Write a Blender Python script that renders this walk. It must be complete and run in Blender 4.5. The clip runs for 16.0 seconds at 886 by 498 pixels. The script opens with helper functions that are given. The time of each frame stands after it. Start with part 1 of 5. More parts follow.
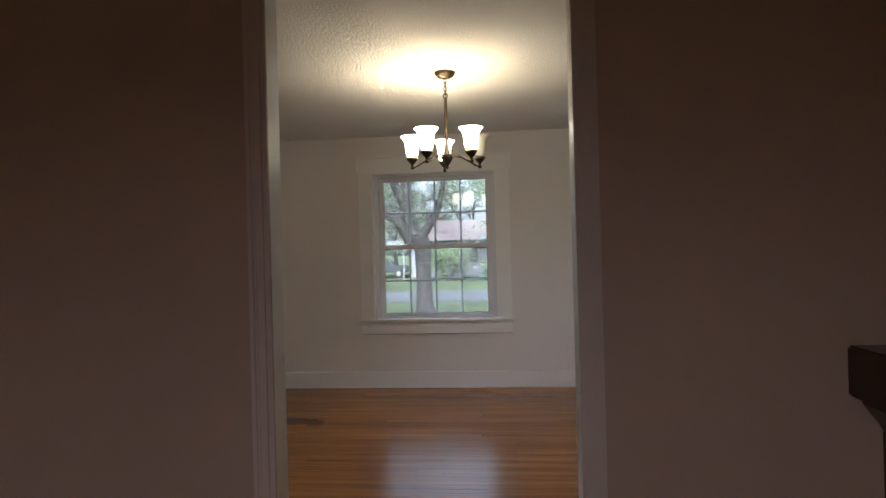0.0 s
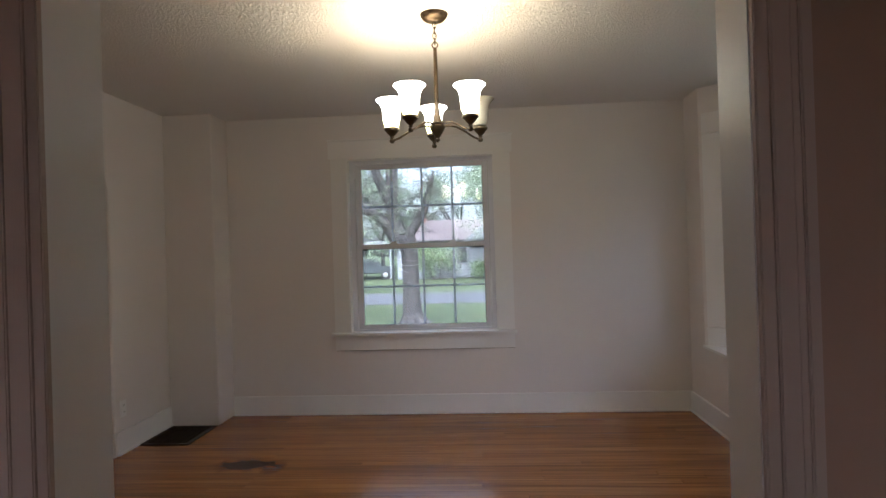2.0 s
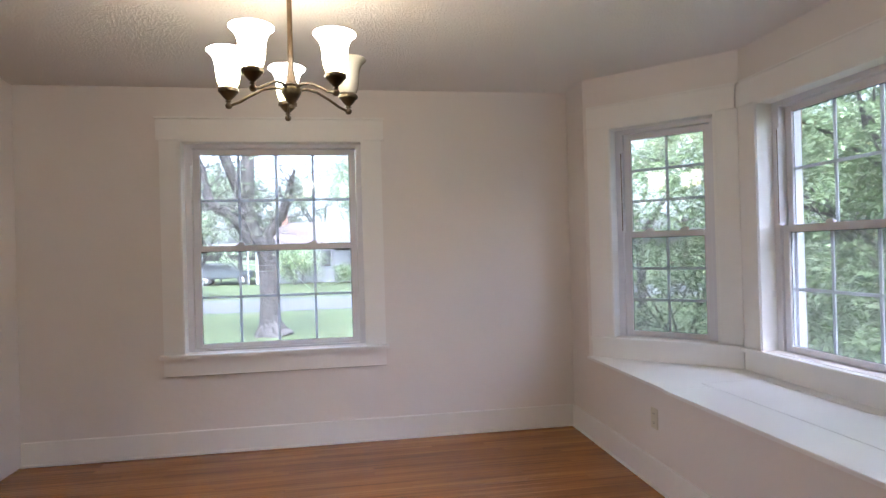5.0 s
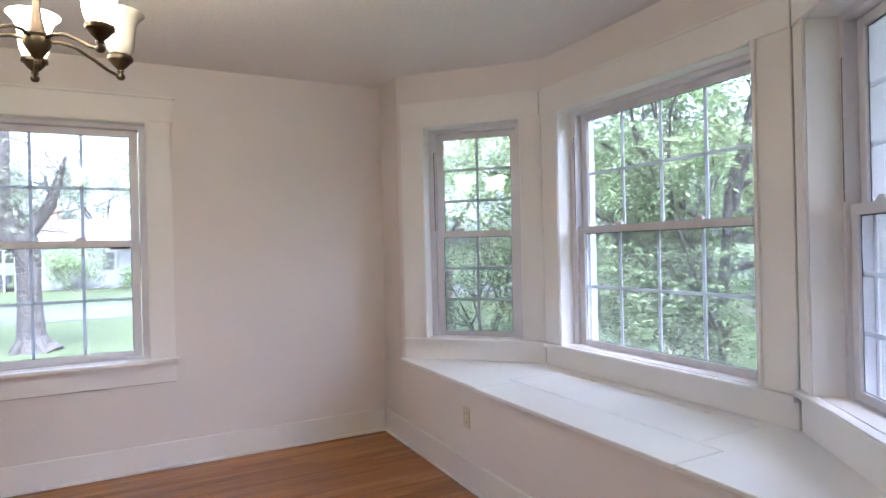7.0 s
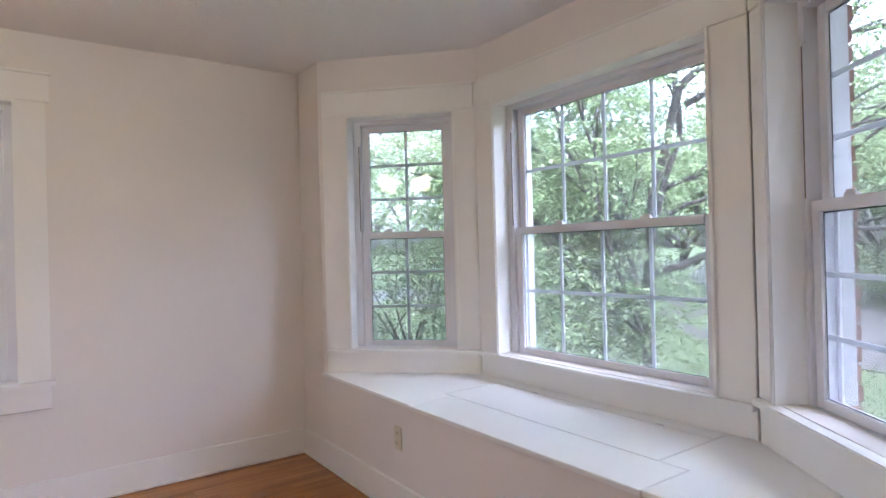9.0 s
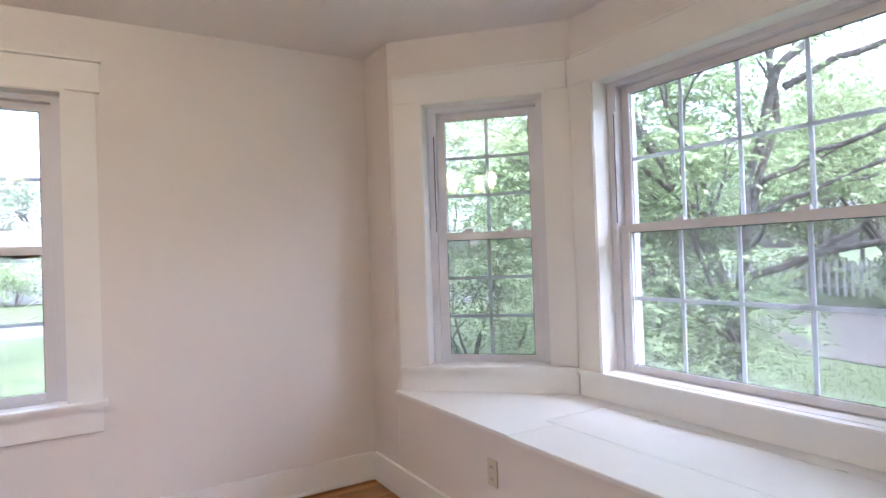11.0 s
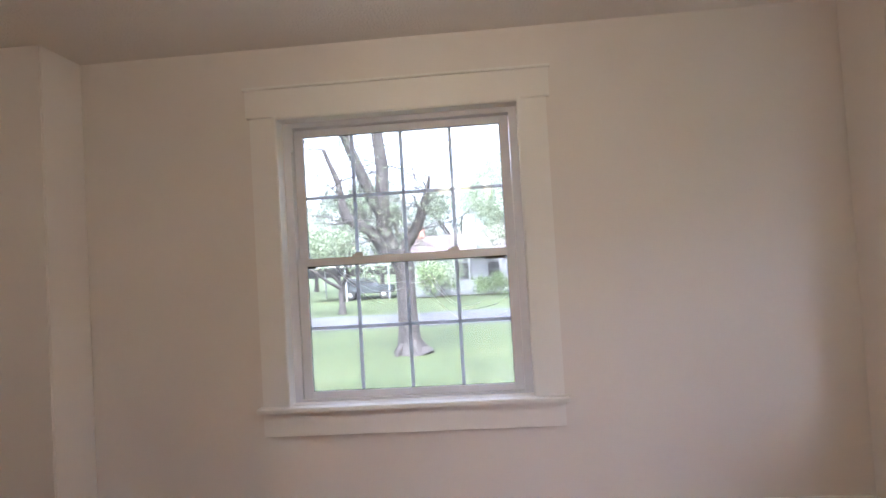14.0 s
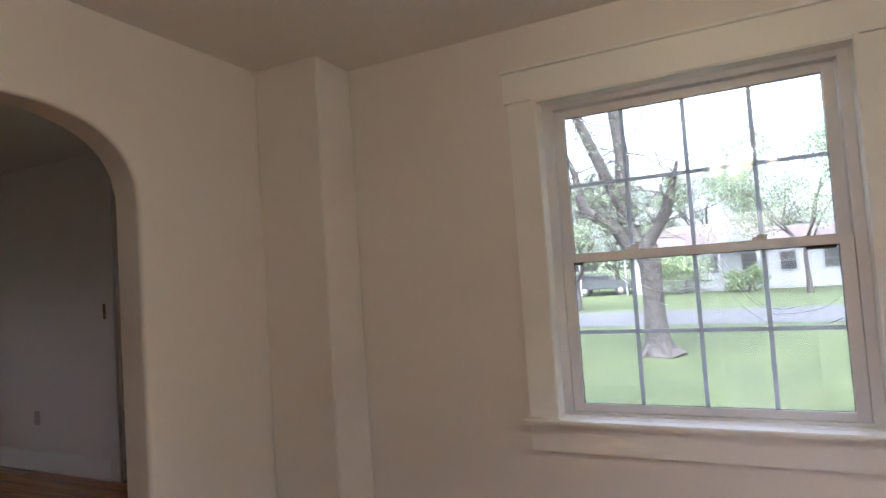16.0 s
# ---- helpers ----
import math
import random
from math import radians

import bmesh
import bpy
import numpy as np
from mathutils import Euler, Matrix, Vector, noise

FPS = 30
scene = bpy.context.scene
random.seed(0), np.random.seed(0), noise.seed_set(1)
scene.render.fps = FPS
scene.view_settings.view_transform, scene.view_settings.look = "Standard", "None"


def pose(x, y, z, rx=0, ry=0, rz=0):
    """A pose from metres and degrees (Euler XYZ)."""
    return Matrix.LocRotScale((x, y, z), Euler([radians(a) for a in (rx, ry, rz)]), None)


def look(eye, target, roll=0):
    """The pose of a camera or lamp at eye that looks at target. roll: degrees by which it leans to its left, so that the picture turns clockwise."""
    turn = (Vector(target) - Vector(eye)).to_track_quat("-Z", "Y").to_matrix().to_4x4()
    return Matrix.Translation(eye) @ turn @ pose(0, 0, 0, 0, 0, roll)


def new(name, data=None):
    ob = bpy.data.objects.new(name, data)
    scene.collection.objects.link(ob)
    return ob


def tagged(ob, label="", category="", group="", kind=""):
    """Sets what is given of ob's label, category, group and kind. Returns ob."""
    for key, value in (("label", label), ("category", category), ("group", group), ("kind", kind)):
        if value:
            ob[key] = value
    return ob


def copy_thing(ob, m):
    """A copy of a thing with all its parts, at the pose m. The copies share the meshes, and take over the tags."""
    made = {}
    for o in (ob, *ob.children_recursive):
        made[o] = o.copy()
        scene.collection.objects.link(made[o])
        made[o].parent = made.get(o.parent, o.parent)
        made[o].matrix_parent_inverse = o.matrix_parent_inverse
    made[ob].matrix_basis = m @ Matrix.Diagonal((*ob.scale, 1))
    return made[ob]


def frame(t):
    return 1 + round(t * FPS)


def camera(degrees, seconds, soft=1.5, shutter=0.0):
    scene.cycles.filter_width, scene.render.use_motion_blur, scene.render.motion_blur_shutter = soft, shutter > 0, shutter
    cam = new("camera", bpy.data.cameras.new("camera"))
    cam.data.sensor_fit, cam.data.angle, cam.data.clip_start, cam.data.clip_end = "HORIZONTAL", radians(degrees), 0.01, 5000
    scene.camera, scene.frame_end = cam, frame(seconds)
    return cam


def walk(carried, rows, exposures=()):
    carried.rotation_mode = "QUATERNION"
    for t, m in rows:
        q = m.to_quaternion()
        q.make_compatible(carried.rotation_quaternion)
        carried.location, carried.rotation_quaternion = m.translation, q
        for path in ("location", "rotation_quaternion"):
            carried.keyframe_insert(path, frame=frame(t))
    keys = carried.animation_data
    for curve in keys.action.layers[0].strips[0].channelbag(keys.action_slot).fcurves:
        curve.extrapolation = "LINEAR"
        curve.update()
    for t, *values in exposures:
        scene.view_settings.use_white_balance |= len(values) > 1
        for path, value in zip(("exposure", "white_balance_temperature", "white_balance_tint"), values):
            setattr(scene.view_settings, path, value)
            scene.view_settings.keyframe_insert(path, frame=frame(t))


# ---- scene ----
cam = camera(74.1, 16.0)
PATH = [
    (0, (0.164, 2.907, 1.312), (-0.022, 4.898, 1.319), -1.5),
    (0.5, (0.097, 3.118, 1.308), (-0.072, 5.111, 1.316), -1.5),
    (1, (0.072, 3.363, 1.313), (-0.077, 5.358, 1.318), -1.7),
    (1.5, (0.077, 3.591, 1.309), (-0.069, 5.586, 1.317), -1.8),
    (2, (0.069, 3.808, 1.308), (-0.075, 5.803, 1.315), -1.8),
    (2.5, (0.043, 3.985, 1.297), (-0.089, 5.981, 1.308), -1.8),
    (2.8, (0.01, 4.024, 1.302), (-0.092, 6.021, 1.311), -2.3),
    (3, (0.034, 4.085, 1.299), (-0.07, 6.083, 1.31), -1.9),
    (3.2, (0.002, 4.106, 1.288), (-0.067, 6.105, 1.302), -2.3),
    (5.3, (0.069, 4.451, 1.314), (0.468, 6.411, 1.314), -1.7),
    (5.5, (0.077, 4.462, 1.332), (0.541, 6.407, 1.323), -1.9),
    (6, (0.047, 4.51, 1.288), (0.685, 6.406, 1.293), -1.3),
    (6.5, (0.069, 4.564, 1.272), (0.849, 6.406, 1.274), -1.3),
    (7, (0.102, 4.608, 1.289), (1.021, 6.385, 1.285), -1.4),
    (7.5, (0.149, 4.665, 1.29), (1.187, 6.374, 1.288), -1.3),
    (8, (0.194, 4.696, 1.296), (1.309, 6.356, 1.29), -1.3),
    (8.2, (0.2, 4.721, 1.279), (1.343, 6.363, 1.278), -1.3),
    (10.3, (0.186, 5.205, 1.271), (1.346, 6.834, 1.284), -1.6),
    (10.5, (0.238, 5.232, 1.296), (1.356, 6.89, 1.296), -1.9),
    (11, (0.24, 5.375, 1.273), (1.275, 7.086, 1.297), -2.0),
    (11.5, (0.267, 5.459, 1.275), (1.126, 7.265, 1.304), -2.4),
    (12, (0.28, 5.503, 1.265), (0.906, 7.402, 1.308), -2.6),
    (12.5, (0.254, 5.527, 1.271), (0.662, 7.484, 1.318), -2.9),
    (13, (0.179, 5.573, 1.297), (0.372, 7.564, 1.339), -3.1),
    (13.5, (0.085, 5.668, 1.316), (0.068, 7.667, 1.363), -3.3),
    (14, (-0.047, 5.709, 1.298), (-0.19, 7.702, 1.361), -3.4),
    (14.5, (-0.167, 5.725, 1.307), (-0.432, 7.707, 1.374), -3.5),
    (15, (-0.267, 5.78, 1.32), (-0.693, 7.733, 1.384), -3.6),
    (15.5, (-0.26, 5.879, 1.315), (-0.929, 7.761, 1.398), -3.8),
    (16, (-0.296, 5.984, 1.316), (-1.182, 7.775, 1.413), -3.9),
]
walk(cam, [(t, look(eye, target, roll)) for t, eye, target, roll in PATH], exposures=((0, 3.06, 5700, 12), (1.5, 3.13, 5600, 14), (2.8, 3.21, 5550, 17), (3.2, 3.31, 5550, 18), (5.3, 4.12, 5500, 19), (6.2, 4.44, 5450, 19), (7, 4.24, 5400, 19), (8.5, 4.22, 5400, 19), (10.5, 4.29, 5500, 20), (11.5, 4.56, 5600, 20), (12.3, 4.57, 5650, 20), (13.5, 4.22, 5800, 20), (14.5, 3.64, 5800, 20), (15, 3.33, 5800, 19), (16, 3.76, 5900, 17)))

# ---- world and light ----
world = bpy.data.worlds.new("world")
scene.world = world
world.use_nodes = True
wn = world.node_tree
wn.nodes.clear()
sky = wn.nodes.new("ShaderNodeTexSky")
sky.sky_type = "NISHITA"
sky.sun_disc = False
sky.sun_elevation = radians(55)
sky.sun_rotation = radians(176)
sky.air_density = 1.0
sky.dust_density = 6.0
sky.ozone_density = 1.0
bg = wn.nodes.new("ShaderNodeBackground")
bg.inputs["Strength"].default_value = 0.15
wo = wn.nodes.new("ShaderNodeOutputWorld")
pale = wn.nodes.new("ShaderNodeHueSaturation")
pale.inputs["Saturation"].default_value = 0.42
wn.links.new(sky.outputs[0], pale.inputs["Color"])
wn.links.new(pale.outputs[0], bg.inputs[0])
wn.links.new(bg.outputs[0], wo.inputs[0])

sun_data = bpy.data.lights.new("sun", "SUN")
sun_data.energy = 0.5
sun_data.angle = radians(60)
sun_data.color = (1.0, 0.98, 0.95)
sun = new("sun", sun_data)
sun.matrix_world = look((0, 0, 0), (-math.sin(radians(176)), -math.cos(radians(176)), -math.tan(radians(55))))

BULB_WATTS = 0.42

# ---- materials ----
def material(name):
    m = bpy.data.materials.new(name)
    m.use_nodes = True
    t = m.node_tree
    return m, t, t.nodes["Principled BSDF"]


def put(t, kind, links=(), **values):
    n = t.nodes.new(kind)
    for key, value in values.items():
        n.inputs[key.replace("_", " ")].default_value = value
    for name, sock in links:
        t.links.new(sock, n.inputs[name])
    return n


def ramp(t, fac, stops):
    n = t.nodes.new("ShaderNodeValToRGB")
    e = n.color_ramp.elements
    while len(e) < len(stops):
        e.new(0.5)
    for i, (p, c) in enumerate(stops):
        e[i].position, e[i].color = p, (*c, 1)
    t.links.new(fac, n.inputs[0])
    return n.outputs[0]


def coords(t, what="Object"):
    return t.nodes.new("ShaderNodeTexCoord").outputs[what]


def surface(name, a, b, scale=3.0, rough=0.6, bump=0.1, bump_scale=60.0, metal=0.0, detail=4.0, dist=0.002):
    """A plain surface whose colour drifts from a to b, with fine relief."""
    m, t, p = material(name)
    co = coords(t)
    big = put(t, "ShaderNodeTexNoise", [("Vector", co)], Scale=scale, Detail=detail)
    t.links.new(ramp(t, big.outputs[0], [(0.3, a), (0.7, b)]), p.inputs["Base Color"])
    fine = put(t, "ShaderNodeTexNoise", [("Vector", co)], Scale=bump_scale, Detail=3.0)
    bp = put(t, "ShaderNodeBump", [("Height", fine.outputs[0])], Strength=bump, Distance=dist)
    t.links.new(bp.outputs[0], p.inputs["Normal"])
    p.inputs["Roughness"].default_value = rough
    p.inputs["Metallic"].default_value = metal
    return m


WALL = surface("wall_paint", (0.765, 0.718, 0.698), (0.795, 0.75, 0.73), 1.3, 0.62, 0.25, 28.0, dist=0.004)
TRIM = surface("trim_paint", (0.83, 0.81, 0.80), (0.86, 0.845, 0.835), 2.0, 0.38, 0.25, 35.0, dist=0.002)
BENCHP = surface("bench_paint", (0.84, 0.835, 0.84), (0.88, 0.875, 0.88), 2.5, 0.33, 0.2, 30.0)
VINYL = surface("white_vinyl", (0.70, 0.69, 0.735), (0.75, 0.74, 0.785), 3.0, 0.3, 0.03, 80.0)
DARKGAP = surface("dark_gap", (0.03, 0.025, 0.02), (0.05, 0.04, 0.035), 8.0, 0.9, 0.1)
IVORY = surface("ivory_plastic", (0.62, 0.57, 0.46), (0.66, 0.61, 0.5), 5.0, 0.35, 0.02)
BRONZE = surface("bronze", (0.07, 0.05, 0.032), (0.16, 0.115, 0.072), 18.0, 0.38, 0.1, 60.0, metal=0.85)
BRASS = surface("brass", (0.55, 0.38, 0.16), (0.66, 0.48, 0.22), 12.0, 0.25, 0.05, metal=1.0)
DARKWOOD = surface("dark_stained_wood", (0.035, 0.016, 0.008), (0.07, 0.03, 0.015), 9.0, 0.35, 0.2, 50.0)
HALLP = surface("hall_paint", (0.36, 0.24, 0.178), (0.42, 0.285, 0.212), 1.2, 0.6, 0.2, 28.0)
# Trim colour darkened to carry the shade of the unlit hall side
SHADED_TRIM = surface("shaded_hall_trim", (0.45, 0.35, 0.295), (0.51, 0.40, 0.34), 2.0, 0.5, 0.1)
DOORP = surface("door_paint", (0.45, 0.42, 0.39), (0.5, 0.47, 0.44), 2.0, 0.5, 0.1)
IRON = surface("grate_iron", (0.04, 0.025, 0.018), (0.07, 0.045, 0.03), 12.0, 0.5, 0.3, 60.0, metal=0.6)
ASPHALT = surface("asphalt", (0.050, 0.052, 0.058), (0.068, 0.070, 0.077), 0.6, 0.9, 0.4, 30.0)
# Gravel tone made darker to stand in for the shade of trees
SHADED_GRAVEL = surface("gravel", (0.014, 0.012, 0.010), (0.052, 0.045, 0.041), 2.2, 0.95, 1.0, 14.0, detail=9.0, dist=0.04)
BARK = surface("bark", (0.030, 0.027, 0.026), (0.078, 0.071, 0.068), 7.0, 0.95, 1.0, 14.0, dist=0.05)
SIDING = surface("siding_paint", (0.22, 0.23, 0.245), (0.26, 0.27, 0.285), 1.0, 0.6, 0.1)
FARWHITE = surface("far_white_paint", (0.2, 0.205, 0.215), (0.25, 0.255, 0.26), 2.0, 0.6, 0.1)
SHINGLE = surface("roof_shingles", (0.085, 0.066, 0.064), (0.12, 0.095, 0.092), 2.0, 0.9, 0.5, 12.0, dist=0.02)
DARKGLASS = surface("dark_window", (0.03, 0.035, 0.04), (0.06, 0.065, 0.07), 1.0, 0.1, 0.0)
CARPAINT = surface("car_paint", (0.045, 0.055, 0.058), (0.06, 0.07, 0.075), 1.0, 0.25, 0.0)
RUBBER = surface("rubber", (0.02, 0.02, 0.02), (0.035, 0.035, 0.035), 9.0, 0.8, 0.1)
CHROME = surface("bright_metal", (0.6, 0.6, 0.6), (0.7, 0.7, 0.7), 9.0, 0.25, 0.0, metal=1.0)
MORTAR = surface("mortar", (0.32, 0.29, 0.27), (0.4, 0.37, 0.34), 9.0, 0.95, 0.4, 70.0)
# Dark brown for painted shade along trim edges, and for open sash tracks
SHADE_AND_SLOT = surface("shade_line_and_slot", (0.10, 0.07, 0.05), (0.26, 0.20, 0.16), 25.0, 0.9, 0.1)
FENCEP = surface("weathered_fence", (0.24, 0.23, 0.215), (0.36, 0.345, 0.32), 3.0, 0.85, 0.3)


def ceiling_material():
    m, t, p = material("textured_ceiling")
    co = coords(t)
    p.inputs["Base Color"].default_value = (0.80, 0.772, 0.752, 1)
    p.inputs["Roughness"].default_value = 0.85
    a = put(t, "ShaderNodeTexNoise", [("Vector", co)], Scale=75.0, Detail=4.0)
    r = ramp(t, a.outputs[0], [(0.48, (0, 0, 0)), (0.6, (1, 1, 1))])
    bp = put(t, "ShaderNodeBump", [("Height", r)], Strength=0.55, Distance=0.004)
    t.links.new(bp.outputs[0], p.inputs["Normal"])
    return m


CEIL = ceiling_material()


def floor_material():
    """Varnished narrow oak strips: the tone changes from strip to strip."""
    m, t, p = material("oak_floor")
    co = coords(t)
    info = t.nodes.new("ShaderNodeObjectInfo")
    geo = t.nodes.new("ShaderNodeNewGeometry")
    add = put(t, "ShaderNodeMath")
    t.links.new(info.outputs["Random"], add.inputs[0])
    t.links.new(geo.outputs["Random Per Island"], add.inputs[1])
    fr = t.nodes.new("ShaderNodeMath")
    fr.operation = "FRACT"
    t.links.new(add.outputs[0], fr.inputs[0])
    shift = put(t, "ShaderNodeVectorMath")
    sc = t.nodes.new("ShaderNodeVectorMath")
    sc.operation = "SCALE"
    sc.inputs[0].default_value = (37.0, 11.0, 5.0)
    t.links.new(fr.outputs[0], sc.inputs["Scale"])
    pos = geo.outputs["Position"]
    t.links.new(pos, shift.inputs[0])
    t.links.new(sc.outputs[0], shift.inputs[1])
    mp = put(t, "ShaderNodeMapping", [("Vector", shift.outputs[0])], Scale=(1.1, 55.0, 20.0))
    grain = put(t, "ShaderNodeTexNoise", [("Vector", mp.outputs[0])], Scale=1.3, Detail=3.5, Roughness=0.55)
    tone = ramp(t, fr.outputs[0], [(0.0, (0.285, 0.108, 0.022)), (0.35, (0.35, 0.142, 0.030)), (0.7, (0.42, 0.178, 0.040)), (1.0, (0.31, 0.12, 0.024))])
    g = ramp(t, grain.outputs[0], [(0.3, (0.55, 0.50, 0.46)), (0.6, (1.12, 1.1, 1.08))])
    mul = t.nodes.new("ShaderNodeMix")
    mul.data_type, mul.blend_type = "RGBA", "MULTIPLY"
    mul.inputs[0].default_value = 1.0
    t.links.new(tone, mul.inputs[6])
    t.links.new(g, mul.inputs[7])
    # an old burn or water stain in the boards
    d = t.nodes.new("ShaderNodeVectorMath")
    d.operation = "SUBTRACT"
    d.inputs[1].default_value = (-1.46, 7.40, 0.0)
    t.links.new(pos, d.inputs[0])
    s = t.nodes.new("ShaderNodeVectorMath")
    s.operation = "MULTIPLY"
    s.inputs[1].default_value = (1.9, 3.6, 0.0)
    t.links.new(d.outputs[0], s.inputs[0])
    ln = t.nodes.new("ShaderNodeVectorMath")
    ln.operation = "LENGTH"
    t.links.new(s.outputs[0], ln.inputs[0])
    wob = put(t, "ShaderNodeMath")
    t.links.new(ln.outputs["Value"], wob.inputs[0])
    nz = put(t, "ShaderNodeTexNoise", [("Vector", pos)], Scale=6.0, Detail=2.0)
    t.links.new(nz.outputs[0], wob.inputs[1])
    stain = ramp(t, wob.outputs[0], [(0.66, (0.14, 0.09, 0.075)), (0.78, (0.5, 0.38, 0.33)), (0.97, (1, 1, 1))])
    mul3 = t.nodes.new("ShaderNodeMix")
    mul3.data_type, mul3.blend_type = "RGBA", "MULTIPLY"
    mul3.inputs[0].default_value = 1.0
    t.links.new(mul.outputs[2], mul3.inputs[6])
    t.links.new(stain, mul3.inputs[7])
    t.links.new(mul3.outputs[2], p.inputs["Base Color"])
    p.inputs["Roughness"].default_value = 0.24
    bp = put(t, "ShaderNodeBump", [("Height", grain.outputs[0])], Strength=0.05, Distance=0.001)
    t.links.new(bp.outputs[0], p.inputs["Normal"])
    return m


OAK = floor_material()


def grass_material():
    m, t, p = material("grass")
    co = coords(t)
    a = put(t, "ShaderNodeTexNoise", [("Vector", co)], Scale=0.5, Detail=6.0)
    b = put(t, "ShaderNodeTexNoise", [("Vector", co)], Scale=6.0, Detail=9.0, Roughness=0.8)
    c1 = ramp(t, a.outputs[0], [(0.3, (0.040, 0.060, 0.022)), (0.6, (0.060, 0.082, 0.029)), (0.75, (0.080, 0.093, 0.043))])
    c2 = ramp(t, b.outputs[0], [(0.35, (0.46, 0.52, 0.42)), (0.5, (0.82, 0.86, 0.74)), (0.62, (1.25, 1.2, 1.1))])
    mul = t.nodes.new("ShaderNodeMix")
    mul.data_type, mul.blend_type = "RGBA", "MULTIPLY"
    mul.inputs[0].default_value = 1.0
    t.links.new(c1, mul.inputs[6])
    t.links.new(c2, mul.inputs[7])
    t.links.new(mul.outputs[2], p.inputs["Base Color"])
    p.inputs["Roughness"].default_value = 0.95
    bp = put(t, "ShaderNodeBump", [("Height", b.outputs[0])], Strength=0.8, Distance=0.05)
    t.links.new(bp.outputs[0], p.inputs["Normal"])
    return m


GRASS = grass_material()


def leaf_material(name, a, b):
    m, t, p = material(name)
    geo = t.nodes.new("ShaderNodeNewGeometry")
    c = ramp(t, geo.outputs["Random Per Island"], [(0.0, a), (1.0, b)])
    t.links.new(c, p.inputs["Base Color"])
    p.inputs["Roughness"].default_value = 0.5
    tr = put(t, "ShaderNodeBsdfTranslucent", [("Color", c)])
    mix = put(t, "ShaderNodeMixShader", Fac=0.5)
    t.links.new(p.outputs[0], mix.inputs[1])
    t.links.new(tr.outputs[0], mix.inputs[2])
    t.links.new(mix.outputs[0], t.nodes["Material Output"].inputs[0])
    return m


LEAF = leaf_material("shrub_leaves", (0.17, 0.24, 0.115), (0.32, 0.40, 0.22))
LEAF2 = leaf_material("spring_leaves", (0.15, 0.20, 0.10), (0.30, 0.35, 0.19))
BLADE = leaf_material("grass_blades", (0.095, 0.125, 0.045), (0.13, 0.16, 0.06))
PALE = leaf_material("pale_spring_leaves", (0.22, 0.28, 0.17), (0.34, 0.40, 0.27))
LEAF3 = leaf_material("far_leaves", (0.14, 0.18, 0.12), (0.24, 0.28, 0.19))


def glass_material(name, tint, haze=0.0):
    m, t, p = material(name)
    t.nodes.remove(p)
    tr = put(t, "ShaderNodeBsdfTransparent", Color=(*tint, 1))
    gl = put(t, "ShaderNodeBsdfGlossy", Roughness=0.02)
    lw = put(t, "ShaderNodeLayerWeight", Blend=0.5)
    pw = t.nodes.new("ShaderNodeMath")
    pw.operation = "POWER"
    pw.inputs[1].default_value = 5.0
    t.links.new(lw.outputs["Facing"], pw.inputs[0])
    fr = put(t, "ShaderNodeMapRange", [("Value", pw.outputs[0])])
    fr.inputs["To Min"].default_value = 0.045
    mix = t.nodes.new("ShaderNodeMixShader")
    t.links.new(fr.outputs[0], mix.inputs[0])
    t.links.new(tr.outputs[0], mix.inputs[1])
    t.links.new(gl.outputs[0], mix.inputs[2])
    out = mix
    if haze:
        # Diffuse veil mixed into the glass washes out and brightens the view behind
        df = put(t, "ShaderNodeBsdfDiffuse", Color=(0.5, 0.5, 0.52, 1))
        co = coords(t)
        nz = put(t, "ShaderNodeTexNoise", [("Vector", co)], Scale=4.0, Detail=5.0)
        f = ramp(t, nz.outputs[0], [(0.35, (haze * 0.45, haze * 0.45, haze * 0.45)), (0.75, (haze, haze, haze))])
        m2 = t.nodes.new("ShaderNodeMixShader")
        t.links.new(f, m2.inputs[0])
        t.links.new(mix.outputs[0], m2.inputs[1])
        t.links.new(df.outputs[0], m2.inputs[2])
        out = m2
    t.links.new(out.outputs[0], t.nodes["Material Output"].inputs[0])
    return m


GLASS = glass_material("window_glass", (0.84, 0.87, 0.885), 0.19)
GLASS_FRONT = glass_material("hazed_window_glass", (0.84, 0.87, 0.885), 0.19)


def bar_material():
    """Thin white vinyl bars that let a little light through."""
    m, t, p = material("thin_white_vinyl")
    nz = put(t, "ShaderNodeTexNoise", [("Vector", coords(t))], Scale=20.0, Detail=3.0)
    t.links.new(ramp(t, nz.outputs[0], [(0.3, (0.70, 0.69, 0.735)), (0.7, (0.75, 0.74, 0.785))]), p.inputs["Base Color"])
    p.inputs["Roughness"].default_value = 0.35
    tr = put(t, "ShaderNodeBsdfTranslucent", Color=(0.8, 0.8, 0.84, 1))
    mix = put(t, "ShaderNodeMixShader", Fac=0.45)
    t.links.new(p.outputs[0], mix.inputs[1])
    t.links.new(tr.outputs[0], mix.inputs[2])
    t.links.new(mix.outputs[0], t.nodes["Material Output"].inputs[0])
    return m


BAR = bar_material()


def screen_material():
    m, t, p = material("insect_screen")
    tr = put(t, "ShaderNodeBsdfTransparent", Color=(0.93, 0.935, 0.94, 1))
    p.inputs["Base Color"].default_value = (0.36, 0.37, 0.38, 1)
    mix = put(t, "ShaderNodeMixShader", Fac=0.11)
    t.links.new(tr.outputs[0], mix.inputs[1])
    t.links.new(p.outputs[0], mix.inputs[2])
    t.links.new(mix.outputs[0], t.nodes["Material Output"].inputs[0])
    return m


SCREEN = screen_material()


